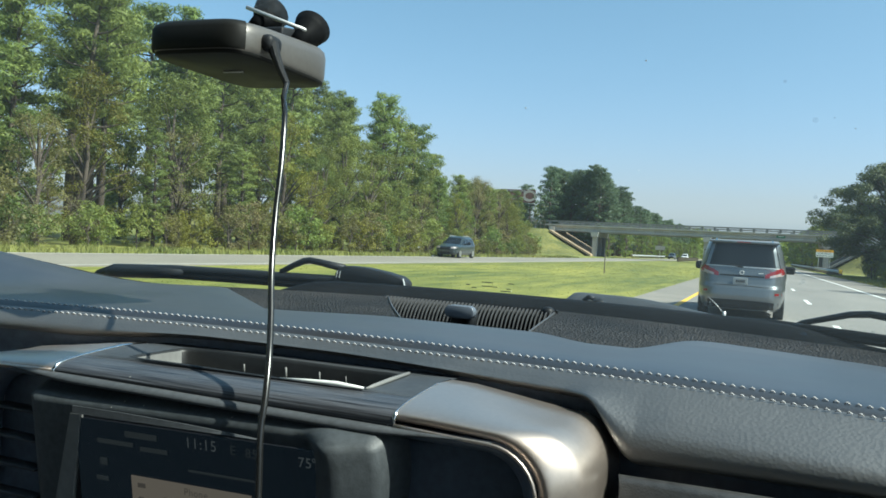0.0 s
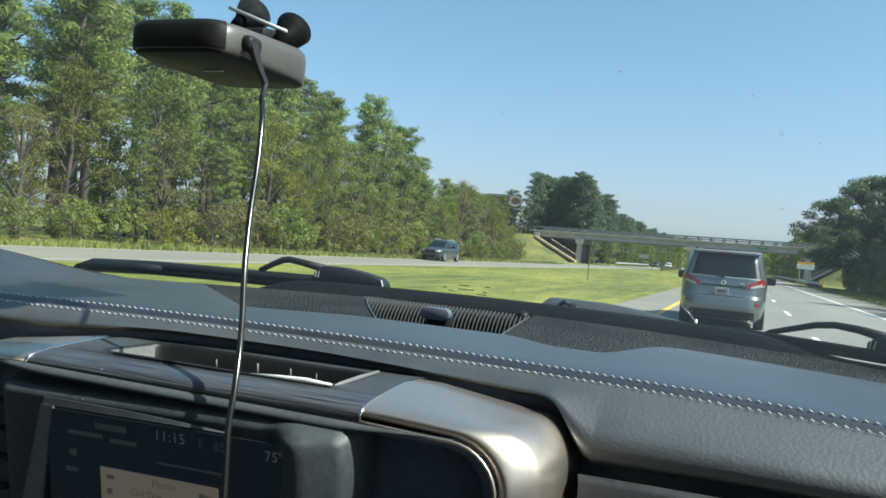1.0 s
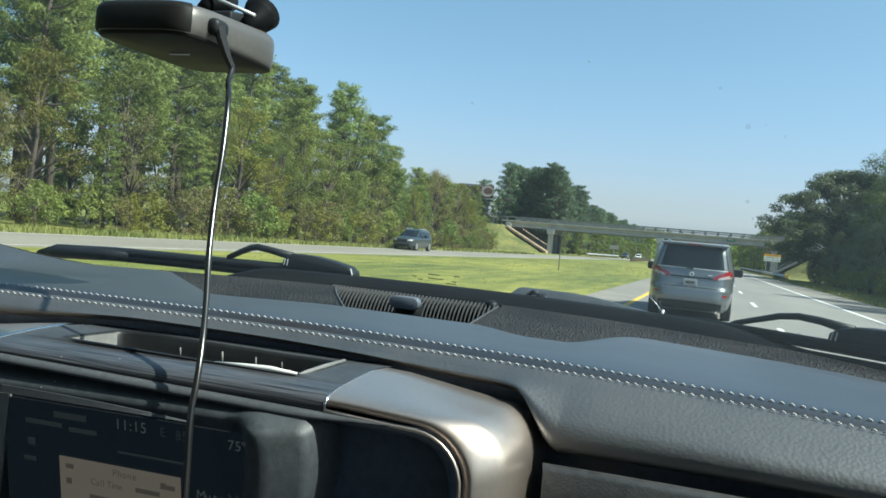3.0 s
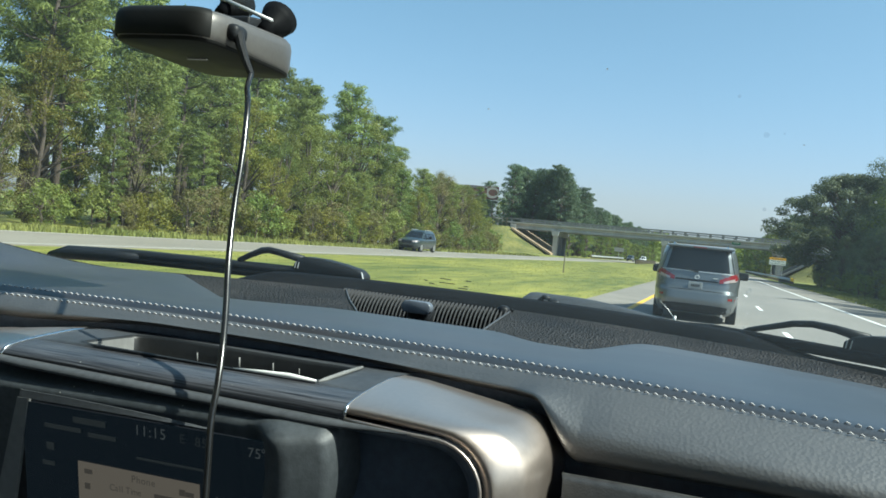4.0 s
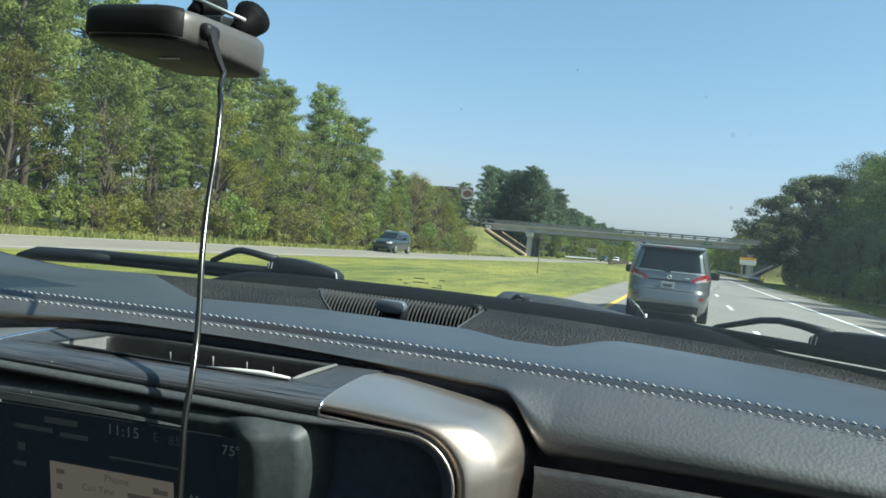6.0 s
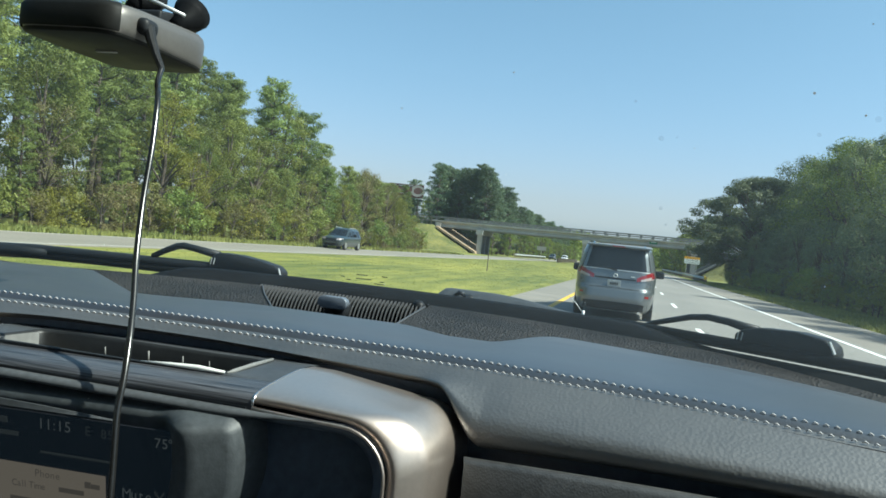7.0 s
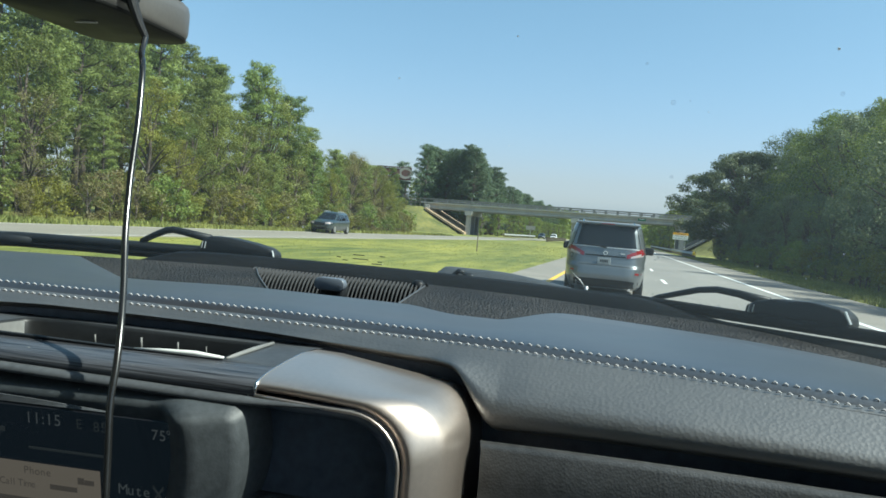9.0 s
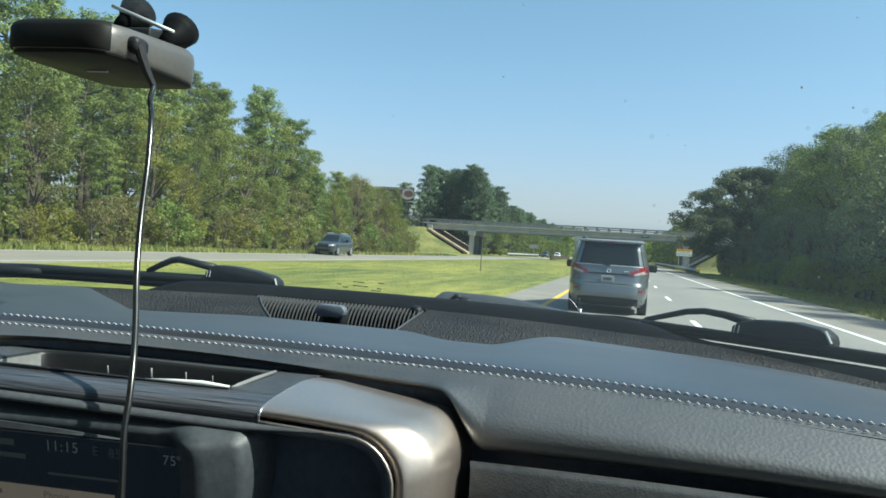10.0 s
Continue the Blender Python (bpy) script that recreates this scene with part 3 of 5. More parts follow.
def pole(x, y, z, r, material, label, arms=0):
    p = empty("utility_pole" if arms else "pole", (x, y, GROUND), label, "pole")
    part("shaft", tube([(0, 0, -0.3), (0, 0, z * 0.5), (0, 0, z)], [r, r * 0.93, r * 0.85], 10), material, p)
    for k in range(arms):
        part("crossarm", box((1.6, 0.1, 0.12), (0, 0, z - 0.5 - 0.7 * k), 0.01, 1), material, p)
        for dx in (-0.7, 0.7):
            part("insulator", tube([(dx, 0, z - 0.44 - 0.7 * k), (dx, 0, z - 0.26 - 0.7 * k)], 0.05, 8), PALE, p)


pole(-43.8, BRIDGE_Y - 11, 5.6, 0.12, PALE, "pale bare metal pole at the foot of the embankment")
pole(-52.0, BRIDGE_Y - 4, 10.5, 0.14, POST, "weathered wooden utility pole with a crossarm", arms=1)


def fence(x0, y0, x1, y1, label):
    f = empty("fence", (x0, y0, GROUND), label, "fence")
    n = 5
    za = 5.0 if y0 > BRIDGE_Y - 3 else 0.0
    for k in range(n):
        u = k / (n - 1)
        part("fence_post", tube([((x1 - x0) * u, (y1 - y0) * u, za - 0.3), ((x1 - x0) * u, (y1 - y0) * u, za + 1.5)], 0.045, 7), POST, f)
    for z in (0.6, 1.3):
        part("fence_rail", tube([(0, 0, za + z), (x1 - x0, y1 - y0, za + z + 0.1)], 0.04, 7), POST, f)


fence(-46.5, BRIDGE_Y - 12, -41.5, BRIDGE_Y - 12, "weathered grey rail fence at the foot of the embankment")
fence(-43.5, BRIDGE_Y - 1.6, -39.8, BRIDGE_Y - 1.6, "weathered grey rail fence at the bridge end")
small_post = empty("delineator_post", (-8.4, 47, GROUND), "thin dark marker post standing in the median grass", "post")
part("shaft", box((0.06, 0.03, 1.2), (0, 0, 0.55), 0.008, 1), POST, small_post)


# ---- vehicles ----
def vehicle(name, place, turn, label, paint, levels, length, glass_rear, glass_front, glass_side, wheels, kind):
    """A car from stacked plan outlines: levels hold height, half width, rear and front overhang."""
    car = empty(name, place, label, "car" if kind != "van" else "van")
    car.rotation_euler = (0, 0, radians(turn))
    ex = 6.0

    def level(z):
        for a, b in zip(levels, levels[1:]):
            if z <= b[0]:
                k = max(0.0, (z - a[0]) / (b[0] - a[0]))
                k = k * k * (3 - 2 * k) if a[0] < 1.0 else k
                return [a[i] + (b[i] - a[i]) * k for i in (1, 2, 3)]
        return list(levels[-1][1:])

    def rear(x, z, out=0.004):
        w, r, f = level(z)
        half = (length - r - f) / 2
        return (x, r + half - half * max(0.0, 1 - min(1, abs(x / w)) ** ex) ** (1 / ex) - out, z)

    def front(x, z, out=0.004):
        w, r, f = level(z)
        half = (length - r - f) / 2
        return (x, r + half + half * max(0.0, 1 - min(1, abs(x / w)) ** ex) ** (1 / ex) + out, z)

    def flank(s, y, z, out=0.004):
        w, r, f = level(z)
        half = (length - r - f) / 2
        return (s * (w * max(0.0, 1 - min(1, abs((y - r - half) / half)) ** ex) ** (1 / ex) + out), y, z)
    zs = span(levels[0][0], levels[-1][0], 34)
    n = 56
    bm = bmesh.new()
    rings = []
    for z in zs:
        w, r, f = level(z)
        half = (length - r - f) / 2
        ring = []
        for k in range(n):
            a = 2 * math.pi * k / n
            c, s = math.cos(a), math.sin(a)
            ring.append(bm.verts.new((w * math.copysign(abs(c) ** (2 / ex), c), r + half + half * math.copysign(abs(s) ** (2 / ex), s), z)))
        rings.append(ring)
    for a, b in zip(rings, rings[1:]):
        for k in range(n):
            bm.faces.new((a[k], a[(k + 1) % n], b[(k + 1) % n], b[k]))
    bm.faces.new(list(reversed(rings[0])))
    bm.faces.new(rings[-1])
    body = part("body", bm, paint, car, smoothed=True)

    def patch(fn, us, vs, nm, mt, parent=None, lb="", thick=(0, 0, 0)):
        bm = sheet(fn, us, vs)
        return part(nm, bm, mt, parent or car, lb, True)
    z0, z1, x0, x1 = glass_rear
    patch(lambda u, v: rear((x0 + (x1 - x0) * v) * u, z0 + (z1 - z0) * v), span(-1, 1, 17), span(0, 1, 7), "rear_window", TINT)
    z0, z1, x0, x1 = glass_front
    patch(lambda u, v: front((x0 + (x1 - x0) * v) * u, z0 + (z1 - z0) * v), span(-1, 1, 17), span(0, 1, 7), "windscreen", TINT)
    z0, z1, ya, yb, ycut = glass_side
    for s in (-1, 1):
        for k in range(3):
            a, b = ya + (yb - ya) * k / 3 + 0.04, ya + (yb - ya) * (k + 1) / 3 - 0.04
            patch(lambda u, v: flank(s, a + (b - a) * u - (ycut * v if k == 2 else 0) * u, z0 + (z1 - z0) * v), span(0, 1, 7), span(0, 1, 5), "side_window", TINT)
        for yw in wheels[:2]:
            wx = s * (level(0.4)[0] - 0.10)
            tyre = part("wheel", tube([(wx - s * 0.11, yw, wheels[2]), (wx - s * 0.10, yw, wheels[2]), (wx + s * 0.09, yw, wheels[2]), (wx + s * 0.11, yw, wheels[2])],
                                      [wheels[2] * 0.93, wheels[2], wheels[2], wheels[2] * 0.93], 24), TYRE, car)
            part("rim", tube([(wx + s * 0.08, yw, wheels[2]), (wx + s * 0.118, yw, wheels[2])], wheels[2] * 0.66, 16), RIM, tyre)
        ymir = length - level(1.0)[2] - (1.55 if kind != "van" else 1.35)
        part("wing_mirror", box((0.26, 0.14, 0.21), (s * (level(1.1)[0] + 0.15), ymir, 1.16), 0.05, 2), DARK if kind != "van" else DARK, car)
    return car, rear, front, flank, level, patch


VAN_AT = (-0.32, 19.2, GROUND)
van, v_rear, v_front, v_flank, v_level, v_patch = vehicle(
    "minivan", VAN_AT, 0, "grey metallic minivan with tinted rear window and red tail lamps", PAINT_VAN,
    [(0.22, 0.86, 0.16, 0.25), (0.34, 0.93, 0.03, 0.10), (0.52, 0.965, 0.0, 0.02), (0.74, 0.98, 0.02, 0.0), (0.80, 0.98, 0.09, 0.02), (1.0, 0.985, 0.13, 0.15), (1.12, 0.975, 0.16, 0.9),
     (1.22, 0.955, 0.18, 1.25), (1.60, 0.86, 0.30, 1.9), (1.74, 0.81, 0.355, 2.15), (1.79, 0.78, 0.385, 2.3), (1.808, 0.70, 0.45, 2.5)],
    5.1, (1.225, 1.735, 0.935, 0.795), (1.15, 1.66, 0.82, 0.7), (1.14, 1.62, 0.75, 3.6, 0.5), (0.95, 4.05, 0.34), "van")
for s in (-1, 1):
    lamp = v_patch(lambda u, v: v_rear(s * (0.50 + 0.45 * u), 0.97 + 0.10 * u + (0.09 + 0.12 * u) * v, 0.012), span(0, 1, 9), span(0, 1, 5), "tail_lamp", LAMP_RED)
    v_patch(lambda u, v: v_rear(s * (0.60 + 0.30 * u), 0.985 + 0.070 * u + (0.045 + 0.040 * u) * v, 0.017), span(0, 1, 7), span(0, 1, 4), "reversing_lens", LAMP_CLEAR, lamp)
    v_patch(lambda u, v: v_flank(s, 0.18 + 0.30 * u, 1.05 + 0.05 * u + (0.15 - 0.10 * u) * v, 0.012), span(0, 1, 5), span(0, 1, 4), "side_lens", LAMP_RED, lamp)
    v_patch(lambda u, v: v_rear(s * (0.72 + 0.16 * u), 0.60 + 0.05 * v, 0.006), (0, 0.5, 1), (0, 1), "reflector", LAMP_RED)
v_patch(lambda u, v: v_rear(-0.93 + 1.86 * u, 0.25 + (0.20 - 0.05 * abs(2 * u - 1) ** 4) * v, 0.008), span(0, 1, 17), span(0, 1, 4), "lower_bumper", DARK)
v_patch(lambda u, v: v_rear(-0.90 + 1.80 * u, 1.200 + 0.016 * v, 0.008), span(0, 1, 17), (0, 1), "chrome_strip", GALV)
v_patch(lambda u, v: v_rear(-0.92 + 1.84 * u, 0.765 + 0.02 * v, 0.004), span(0, 1, 17), (0, 1), "bumper_gap", DARK)
v_patch(lambda u, v: v_rear(-0.48 + 0.96 * u, 0.985 + 0.035 * v, 0.01), span(0, 1, 9), (0, 1), "handle_recess", DARK)
plate = part("number_plate", box((0.31, 0.015, 0.16), (-0.02, v_rear(0, 0.88)[1] - 0.01, 0.88), 0.006, 1), PLATE, van, "pale number plate with unreadable marks")
for k in range(5):
    part("plate_mark", box((0.032, 0.004, 0.06), (-0.10 + 0.04 * k, v_rear(0, 0.88)[1] - 0.019, 0.88), 0, 1), GREYTRIM, plate)
badge_line = [v_rear(0.046 * math.cos(a), 1.075 + 0.040 * math.sin(a), 0.014) for a in span(0, 2 * math.pi, 25)]
part("round_badge", tube(badge_line, 0.008, 6), GALV, van, "plain chrome ring badge", True)
part("side_badge", tube([v_rear(0.36, 1.075, 0.01), v_rear(0.46, 1.080, 0.01)], 0.012, 6), GALV, van, "small chrome bar badge")
part("roof_spoiler", prism([(0.30, 1.755), (0.30, 1.795), (0.75, 1.815), (0.55, 1.77)], "x", -0.76, 0.76, 0.01), PAINT_VAN, van)
part("brake_lamp", box((0.30, 0.012, 0.022), (0, 0.297, 1.775), 0.004, 1), LAMP_RED, van)
part("rear_wiper", tube([(0.02, v_rear(0, 1.20)[1] - 0.02, 1.20), (-0.3, v_rear(0, 1.25)[1] - 0.02, 1.25), (-0.52, v_rear(0, 1.23)[1] - 0.015, 1.23)], [0.018, 0.012, 0.006], 6), DARK, van)
for x in (-0.62, 0.62):
    part("roof_rail", tube([(x, 0.75, 1.80), (x, 0.95, 1.85), (x, 2.3, 1.85), (x, 2.55, 1.79)], 0.02, 8), CHROME, van)
part("tailpipe", tube([(0.62, 0.05, 0.24), (0.62, 0.4, 0.24)], 0.035, 10), CHROME, van)


def oncoming(x, y, paint, label, name="suv", turn=180):
    lv = [(0.24, 0.80, 0.2, 0.2), (0.42, 0.90, 0.05, 0.04), (0.66, 0.93, 0.0, 0.0), (0.86, 0.93, 0.03, 0.08), (0.98, 0.91, 0.06, 0.9), (1.06, 0.89, 0.08, 1.25), (1.50, 0.74, 0.42, 1.95), (1.64, 0.66, 0.6, 2.2), (1.69, 0.5, 0.8, 2.4)]
    car, rear, front, flank, level, patch = vehicle(name, (x, y, GROUND + 0.03), turn, label, paint, lv, 4.75, (1.05, 1.5, 0.74, 0.62), (1.04, 1.56, 0.80, 0.62), (1.02, 1.5, 0.7, 3.4, 0.55), (0.85, 3.75, 0.36), "car")
    for s in (-1, 1):
        patch(lambda u, v: front(s * (0.45 + 0.42 * u), 0.72 + 0.03 * u + 0.13 * v, 0.012), span(0, 1, 7), span(0, 1, 3), "headlamp", LAMP_CLEAR)
        patch(lambda u, v: rear(s * (0.55 + 0.32 * u), 0.85 + 0.2 * v, 0.012), span(0, 1, 5), span(0, 1, 3), "tail_lamp", LAMP_RED)
        part("roof_rail", tube([(s * 0.58, 1.0, 1.66), (s * 0.58, 1.15, 1.72), (s * 0.58, 2.3, 1.72), (s * 0.58, 2.45, 1.66)], 0.018, 7), GALV, car)
    patch(lambda u, v: front(-0.42 + 0.84 * u, 0.60 + 0.22 * v, 0.008), span(0, 1, 7), span(0, 1, 3), "grille", DARK)
    patch(lambda u, v: front(-0.75 + 1.5 * u, 0.30 + 0.16 * v, 0.008), span(0, 1, 9), span(0, 1, 3), "lower_bumper", DARK)
    return car


oncoming(-22.3, 61, PAINT_DARK, "dark green sport utility vehicle driving on the opposite carriageway")
oncoming(-19.2, 236, PAINT_WHITE, "white sport utility vehicle driving on the opposite carriageway")

oncoming(-22.0, 228, PAINT_DARK, "dark sport utility vehicle driving on the opposite carriageway")
oncoming(3.5, 150, PAINT_DARK, "dark car driving ahead in the outer lane", "car", 0)

# ---- the car that carries the camera: dashboard ----
MID = -0.29                                   # the car's middle


def seam_y(x):
    return 0.569 - 0.359 * (x - MID) ** 2


def glass_y(x):
    return 1.055 - 0.83 * (x - MID) ** 2      # where the dashboard meets the windshield


def inset_y(x):
    """Edge between the smooth pad and the coarse vinyl."""
    y = 0.775 - 0.048 * smooth(-x, 0.34, 0.474) + 0.98 * min(max(0.0, -x - 0.474), 0.185)
    y -= 0.045 * smooth(x, -0.20, -0.13) * (1 - smooth(x, -0.10, -0.06))
    y += 0.075 * smooth(x, -0.10, -0.045) - 0.40 * max(0.0, x + 0.03)
    return min(y, glass_y(x) - 0.012 - 0.035 * smooth(x, 0.0, 0.2))


def hump(x, y):
    """The pad swells towards the instrument cluster."""
    return 0.050 * smooth(-x, 0.74, 0.98) * smooth(y, 0.55, 0.72)


def droop(x, y):
    """The top of the dashboard falls away towards the far corner of the passenger's side."""
    return 0.011 * smooth(x, 0.10, 0.34) * smooth(y, seam_y(x) + 0.04, glass_y(x))


def sag(x):
    """The seam sinks a little towards the passenger's side."""
    return 0.0018 * smooth(x, 0.0, 0.30)


def low_z(x):
    """Lower edge of the pad: high over the centre stack, deep in front of the passenger."""
    return 1.4008 - 0.0048 * smooth(x, -0.30, -0.10) - 0.008 * smooth(-x, 0.40, 0.55) - 0.0305 * smooth(x, -0.098, -0.061) + 0.072 * max(0.0, x + 0.063)


dashboard = empty("dashboard", (MID, 0.6, 1.3), "black leather car dashboard with pale double stitching", "dashboard")
DINV = Matrix.Translation((-MID, -0.6, -1.3))


def dpart(name, bm, material, label="", parent=None, smoothed=True, inv=DINV):
    ob = part(name, bm, material, parent or dashboard, label, smoothed)
    if parent is None:
        ob.matrix_parent_inverse = inv
    return ob


def pad_section(x):
    s, far, zl = seam_y(x), inset_y(x), low_z(x)
    deep = smooth(x, -0.116, -0.064)
    out = 0.026 * deep * (1 - 0.45 * smooth(x, 0.0, 0.30))     # how far the pad bulges above the glove box
    zl -= 0.26 * (0.026 * deep - out)
    pts = [(far + 0.002, 1.398), (far, 1.404), (far - 0.006, 1.4065)]
    for k in (0.25, 0.5, 0.75):
        pts.append((far + (s + 0.016 - far) * k, 1.407 + 0.0045 * k))
    pts += [(s + 0.018, 1.4120), (s + 0.009, 1.4112), (s + 0.0036, 1.4098), (s + 0.0020, 1.4052), (s, 1.4066), (s - 0.0020, 1.4038), (s - 0.0036, 1.4078), (s - 0.009, 1.4062), (s - 0.016, 1.4022)]
    for k in (0.2, 0.45, 0.7, 0.9, 1.0):
        pts.append((s - 0.018 - (0.004 + out) * math.sin(k * 2.0), 1.400 + (zl - 1.400) * k))
    pts += [(s - 0.014 - 0.77 * out, zl - 0.004), (s + 0.03, zl - 0.006)]
    return [(x, y, z + hump(x, y) - droop(x, y) - sag(x)) for y, z in pts]


xs = span(-1.12, -0.66, 20) + span(-0.655, -0.40, 50) + span(-0.39, -0.16, 16) + span(-0.15, -0.04, 90) + span(-0.036, 0.0, 8) + span(0.02, 0.52, 30)
rows_ = [pad_section(x) for x in xs]
dpart("top_pad", sheet(lambda u, v: rows_[u][v], range(len(xs)), range(11)), LEATHER_TOP, "smooth black leather top")
dpart("front_pad", sheet(lambda u, v: rows_[u][v], range(len(xs)), range(10, len(rows_[0]))), LEATHER, "grained black leather front roll")

# coarse vinyl towards the windshield, left open at the speaker
def inset_at(x, k):
    y0, y1 = inset_y(x) - 0.012, glass_y(x) + 0.004
    flat = smooth(x, 0.0, 0.14)
    return (x, y0 + (y1 - y0) * k, 1.3995 + 0.0055 * flat + (0.0055 - 0.004 * flat) * k + hump(x, 0.9) * 0.9 - droop(x, y0 + (y1 - y0) * k) - sag(x))


def grille_side(k, right):
    """The speaker opening is narrower near the driver."""
    return (-0.243 + 0.035 * (1 - k)) if right else (-0.480 + 0.146 * (1 - k))


dpart("vinyl_inset", sheet(lambda u, k: inset_at(-1.12 + (grille_side(k, False) + 1.12) * u, k), span(0, 1, 90), span(0, 1, 9)), VINYL, "coarse grained black vinyl")
dpart("vinyl_inset", sheet(lambda u, k: inset_at(grille_side(k, True) + (0.52 - grille_side(k, True)) * u, k), span(0, 1, 48), span(0, 1, 9)), VINYL, "coarse grained black vinyl")
GRILLE_Y = 0.985
grille = dpart("speaker_grille", sheet(lambda u, k: (-0.485 + 0.250 * u, GRILLE_Y + 0.008 + 0.034 * k, 1.366 + 0.042 * k), span(0, 1, 12), span(0, 1, 6)), RUBBER, "dark ribbed speaker grille")
# rib grey stands for lit rib tops, the black backing for shaded gaps
RIB = surf("light grey rib and rim", (0.060, 0.061, 0.064), 0.45)
slat_me = None
for k in range(45):
    x = -0.4746 + k * 0.0053
    if slat_me is None:
        bm = prism([(0.0, 1.370), (0.004, 1.384), (0.011, 1.395), (0.020, 1.403), (0.030, 1.4075), (0.036, 1.4075), (0.030, 1.395), (0.012, 1.370)], "x", -0.0004, 0.0004)
        slat = part("slat", bm, RIB, grille)
        slat_me = slat.data
    else:
        slat = obj("slat", slat_me, grille)
    slat.location = (x, GRILLE_Y, 0)
for right in (False, True):
    dpart("opening_rim", tube([Vector(inset_at(grille_side(k, right), k)) + Vector((0, 0, 0.0006)) for k in span(0.02, 0.98, 8)], 0.0012, 6), RIB, "light grey edge of the vinyl")
POD = surf("blue grey sensor plastic", (0.11, 0.125, 0.15), 0.35)
stadium = [(-0.3465 + s * (0.0122 + 0.0080 * math.sin(a)), 1.4000 + s * 0.0078 * math.cos(a)) for s in (1, -1) for a in span(0, math.pi, 10)]
dpart("sensor_pod", prism(stadium, "y", 0.959, 0.972, 0.0012), POD, "oval grey sensor cap")
dpart("pod_base", box((0.03, 0.03, 0.02), (-0.3475, 0.985, 1.388), 0.003, 1), DARK)
dpart("light_sensor", tube([(-0.247, 1.02, 1.398), (-0.247, 1.02, 1.408), (-0.247, 1.02, 1.412)], [0.0085, 0.0085, 0.004], 14), DARK, "small round black sunlight sensor")
dpart("vent_edge", box((0.10, 0.004, 0.003), (-0.205, 1.035, 1.403), 0.001, 1), GREYTRIM)

# two rows of stitches along the seam
st = []
for rowk, (dy, z) in enumerate(((0.0066, 1.4115), (-0.0068, 1.4083))):
    x = -0.90
    while x < 0.50:
        w_ = smooth(-x, 0.03, 0.25) if rowk else 0.0
        y = seam_y(x) + dy - 0.0026 * w_
        z = (1.4115, 1.4083)[rowk] - 0.0019 * w_ - sag(x)
        slope = -0.718 * (x - MID)
        d = Vector((1, slope, 0)).normalized()
        bmv = tube([Vector((x, y - 0.0003, z - 0.0006 + hump(x, y))) - d * 0.0016, Vector((x, y, z + 0.0004 + hump(x, y))), Vector((x, y + 0.0003, z - 0.0006 + hump(x, y))) + d * 0.0016], [0.00044, 0.00060, 0.00044], 6)
        st.append(bmv)
        x += 0.0058 * d.x
v, f = limbs(st)
stitches = obj("stitching", mesh_of("stitching", v, f, THREAD, True), dashboard, "double row of pale grey stitches", kind="stuff")
stitches.matrix_parent_inverse = DINV

# dark recess under the pad and the glove box
dpart("recess", sheet(lambda u, k: (-1.12 + 1.64 * u, seam_y(-1.12 + 1.64 * u) - 0.010 + 0.03 * k, 1.405 - 0.35 * k), span(0, 1, 40), span(0, 1, 4)), SOOT, "unlit gap behind the trim")


def glove_at(u, k):
    x = -0.0705 + 0.60 * u + 0.001 * k
    y = seam_y(x) - 0.053
    fall = [(0.014, 1.3640), (0.003, 1.3670), (-0.0015, 1.3663), (-0.004, 1.3635), (-0.008, 1.345), (-0.020, 1.29), (-0.045, 1.20), (-0.045, 1.08)]
    dy, z = fall[k]
    return (x, y + dy, z - 0.0088 + 0.068 * (x + 0.064))


dpart("glove_box_lid", sheet(glove_at, span(0, 1, 30), range(8)), GLOVE, "closed upper glove box lid in grained black")
dpart("lower_panel", sheet(lambda u, k: (-1.12 + 1.64 * u, 0.53 - 0.25 * smooth(abs(-0.83 + 1.64 * u), 0.3, 0.9) - 0.03 * k, 1.12 - 0.45 * k), span(0, 1, 6), span(0, 1, 4)), DARK)

# ---- centre stack ----
stack = empty("center_stack", (MID, 0.48, 1.2), "silver-framed centre stack with wood strip and touch screen", "console")
SINV = Matrix.Translation((-MID, -0.48, -1.2))


def _own(name, bm, material, label, smoothed):
    ob = part(name, bm, material, stack, label, smoothed)
    ob.matrix_parent_inverse = SINV
    return ob


SM = -0.3225                                 # the middle of the stack
JOINT = 0.1325                               # where wood and silver meet, from the middle


def tilt(x):
    """The top of the stack falls a little towards the driver."""
    return 0.016 * min(0.0, x + 0.20)


def arch(half, top, radius, low, n=9):
    """Half of an arched outline from the top middle to the right foot: (distance from the middle, height)."""
    pts = [(0.0, top), (0.060, top), (JOINT, top), (0.150, top), (0.175, top), (half - radius - 0.004, top)]
    for k in range(n):
        a = math.pi / 2 * k / (n - 1)
        pts.append((half - radius + radius * math.sin(a), top - radius + radius * math.cos(a)))
    return pts + [(half, top - radius - 0.02), (half + 0.001, top - radius - 0.06), (half + 0.002, low)]


# rings of the frame from the back edge over the rounded shoulder to the inner rim
def roll_z(y):
    """Height of the frame's top: a steep rolled front, then a flat that rises slowly."""
    u = min(1.0, max(0.0, (y - 0.4425) / 0.069))
    return 1.3860 + 0.0097 * u ** 0.4 - 0.0020 * smooth(y, 0.512, 0.545)


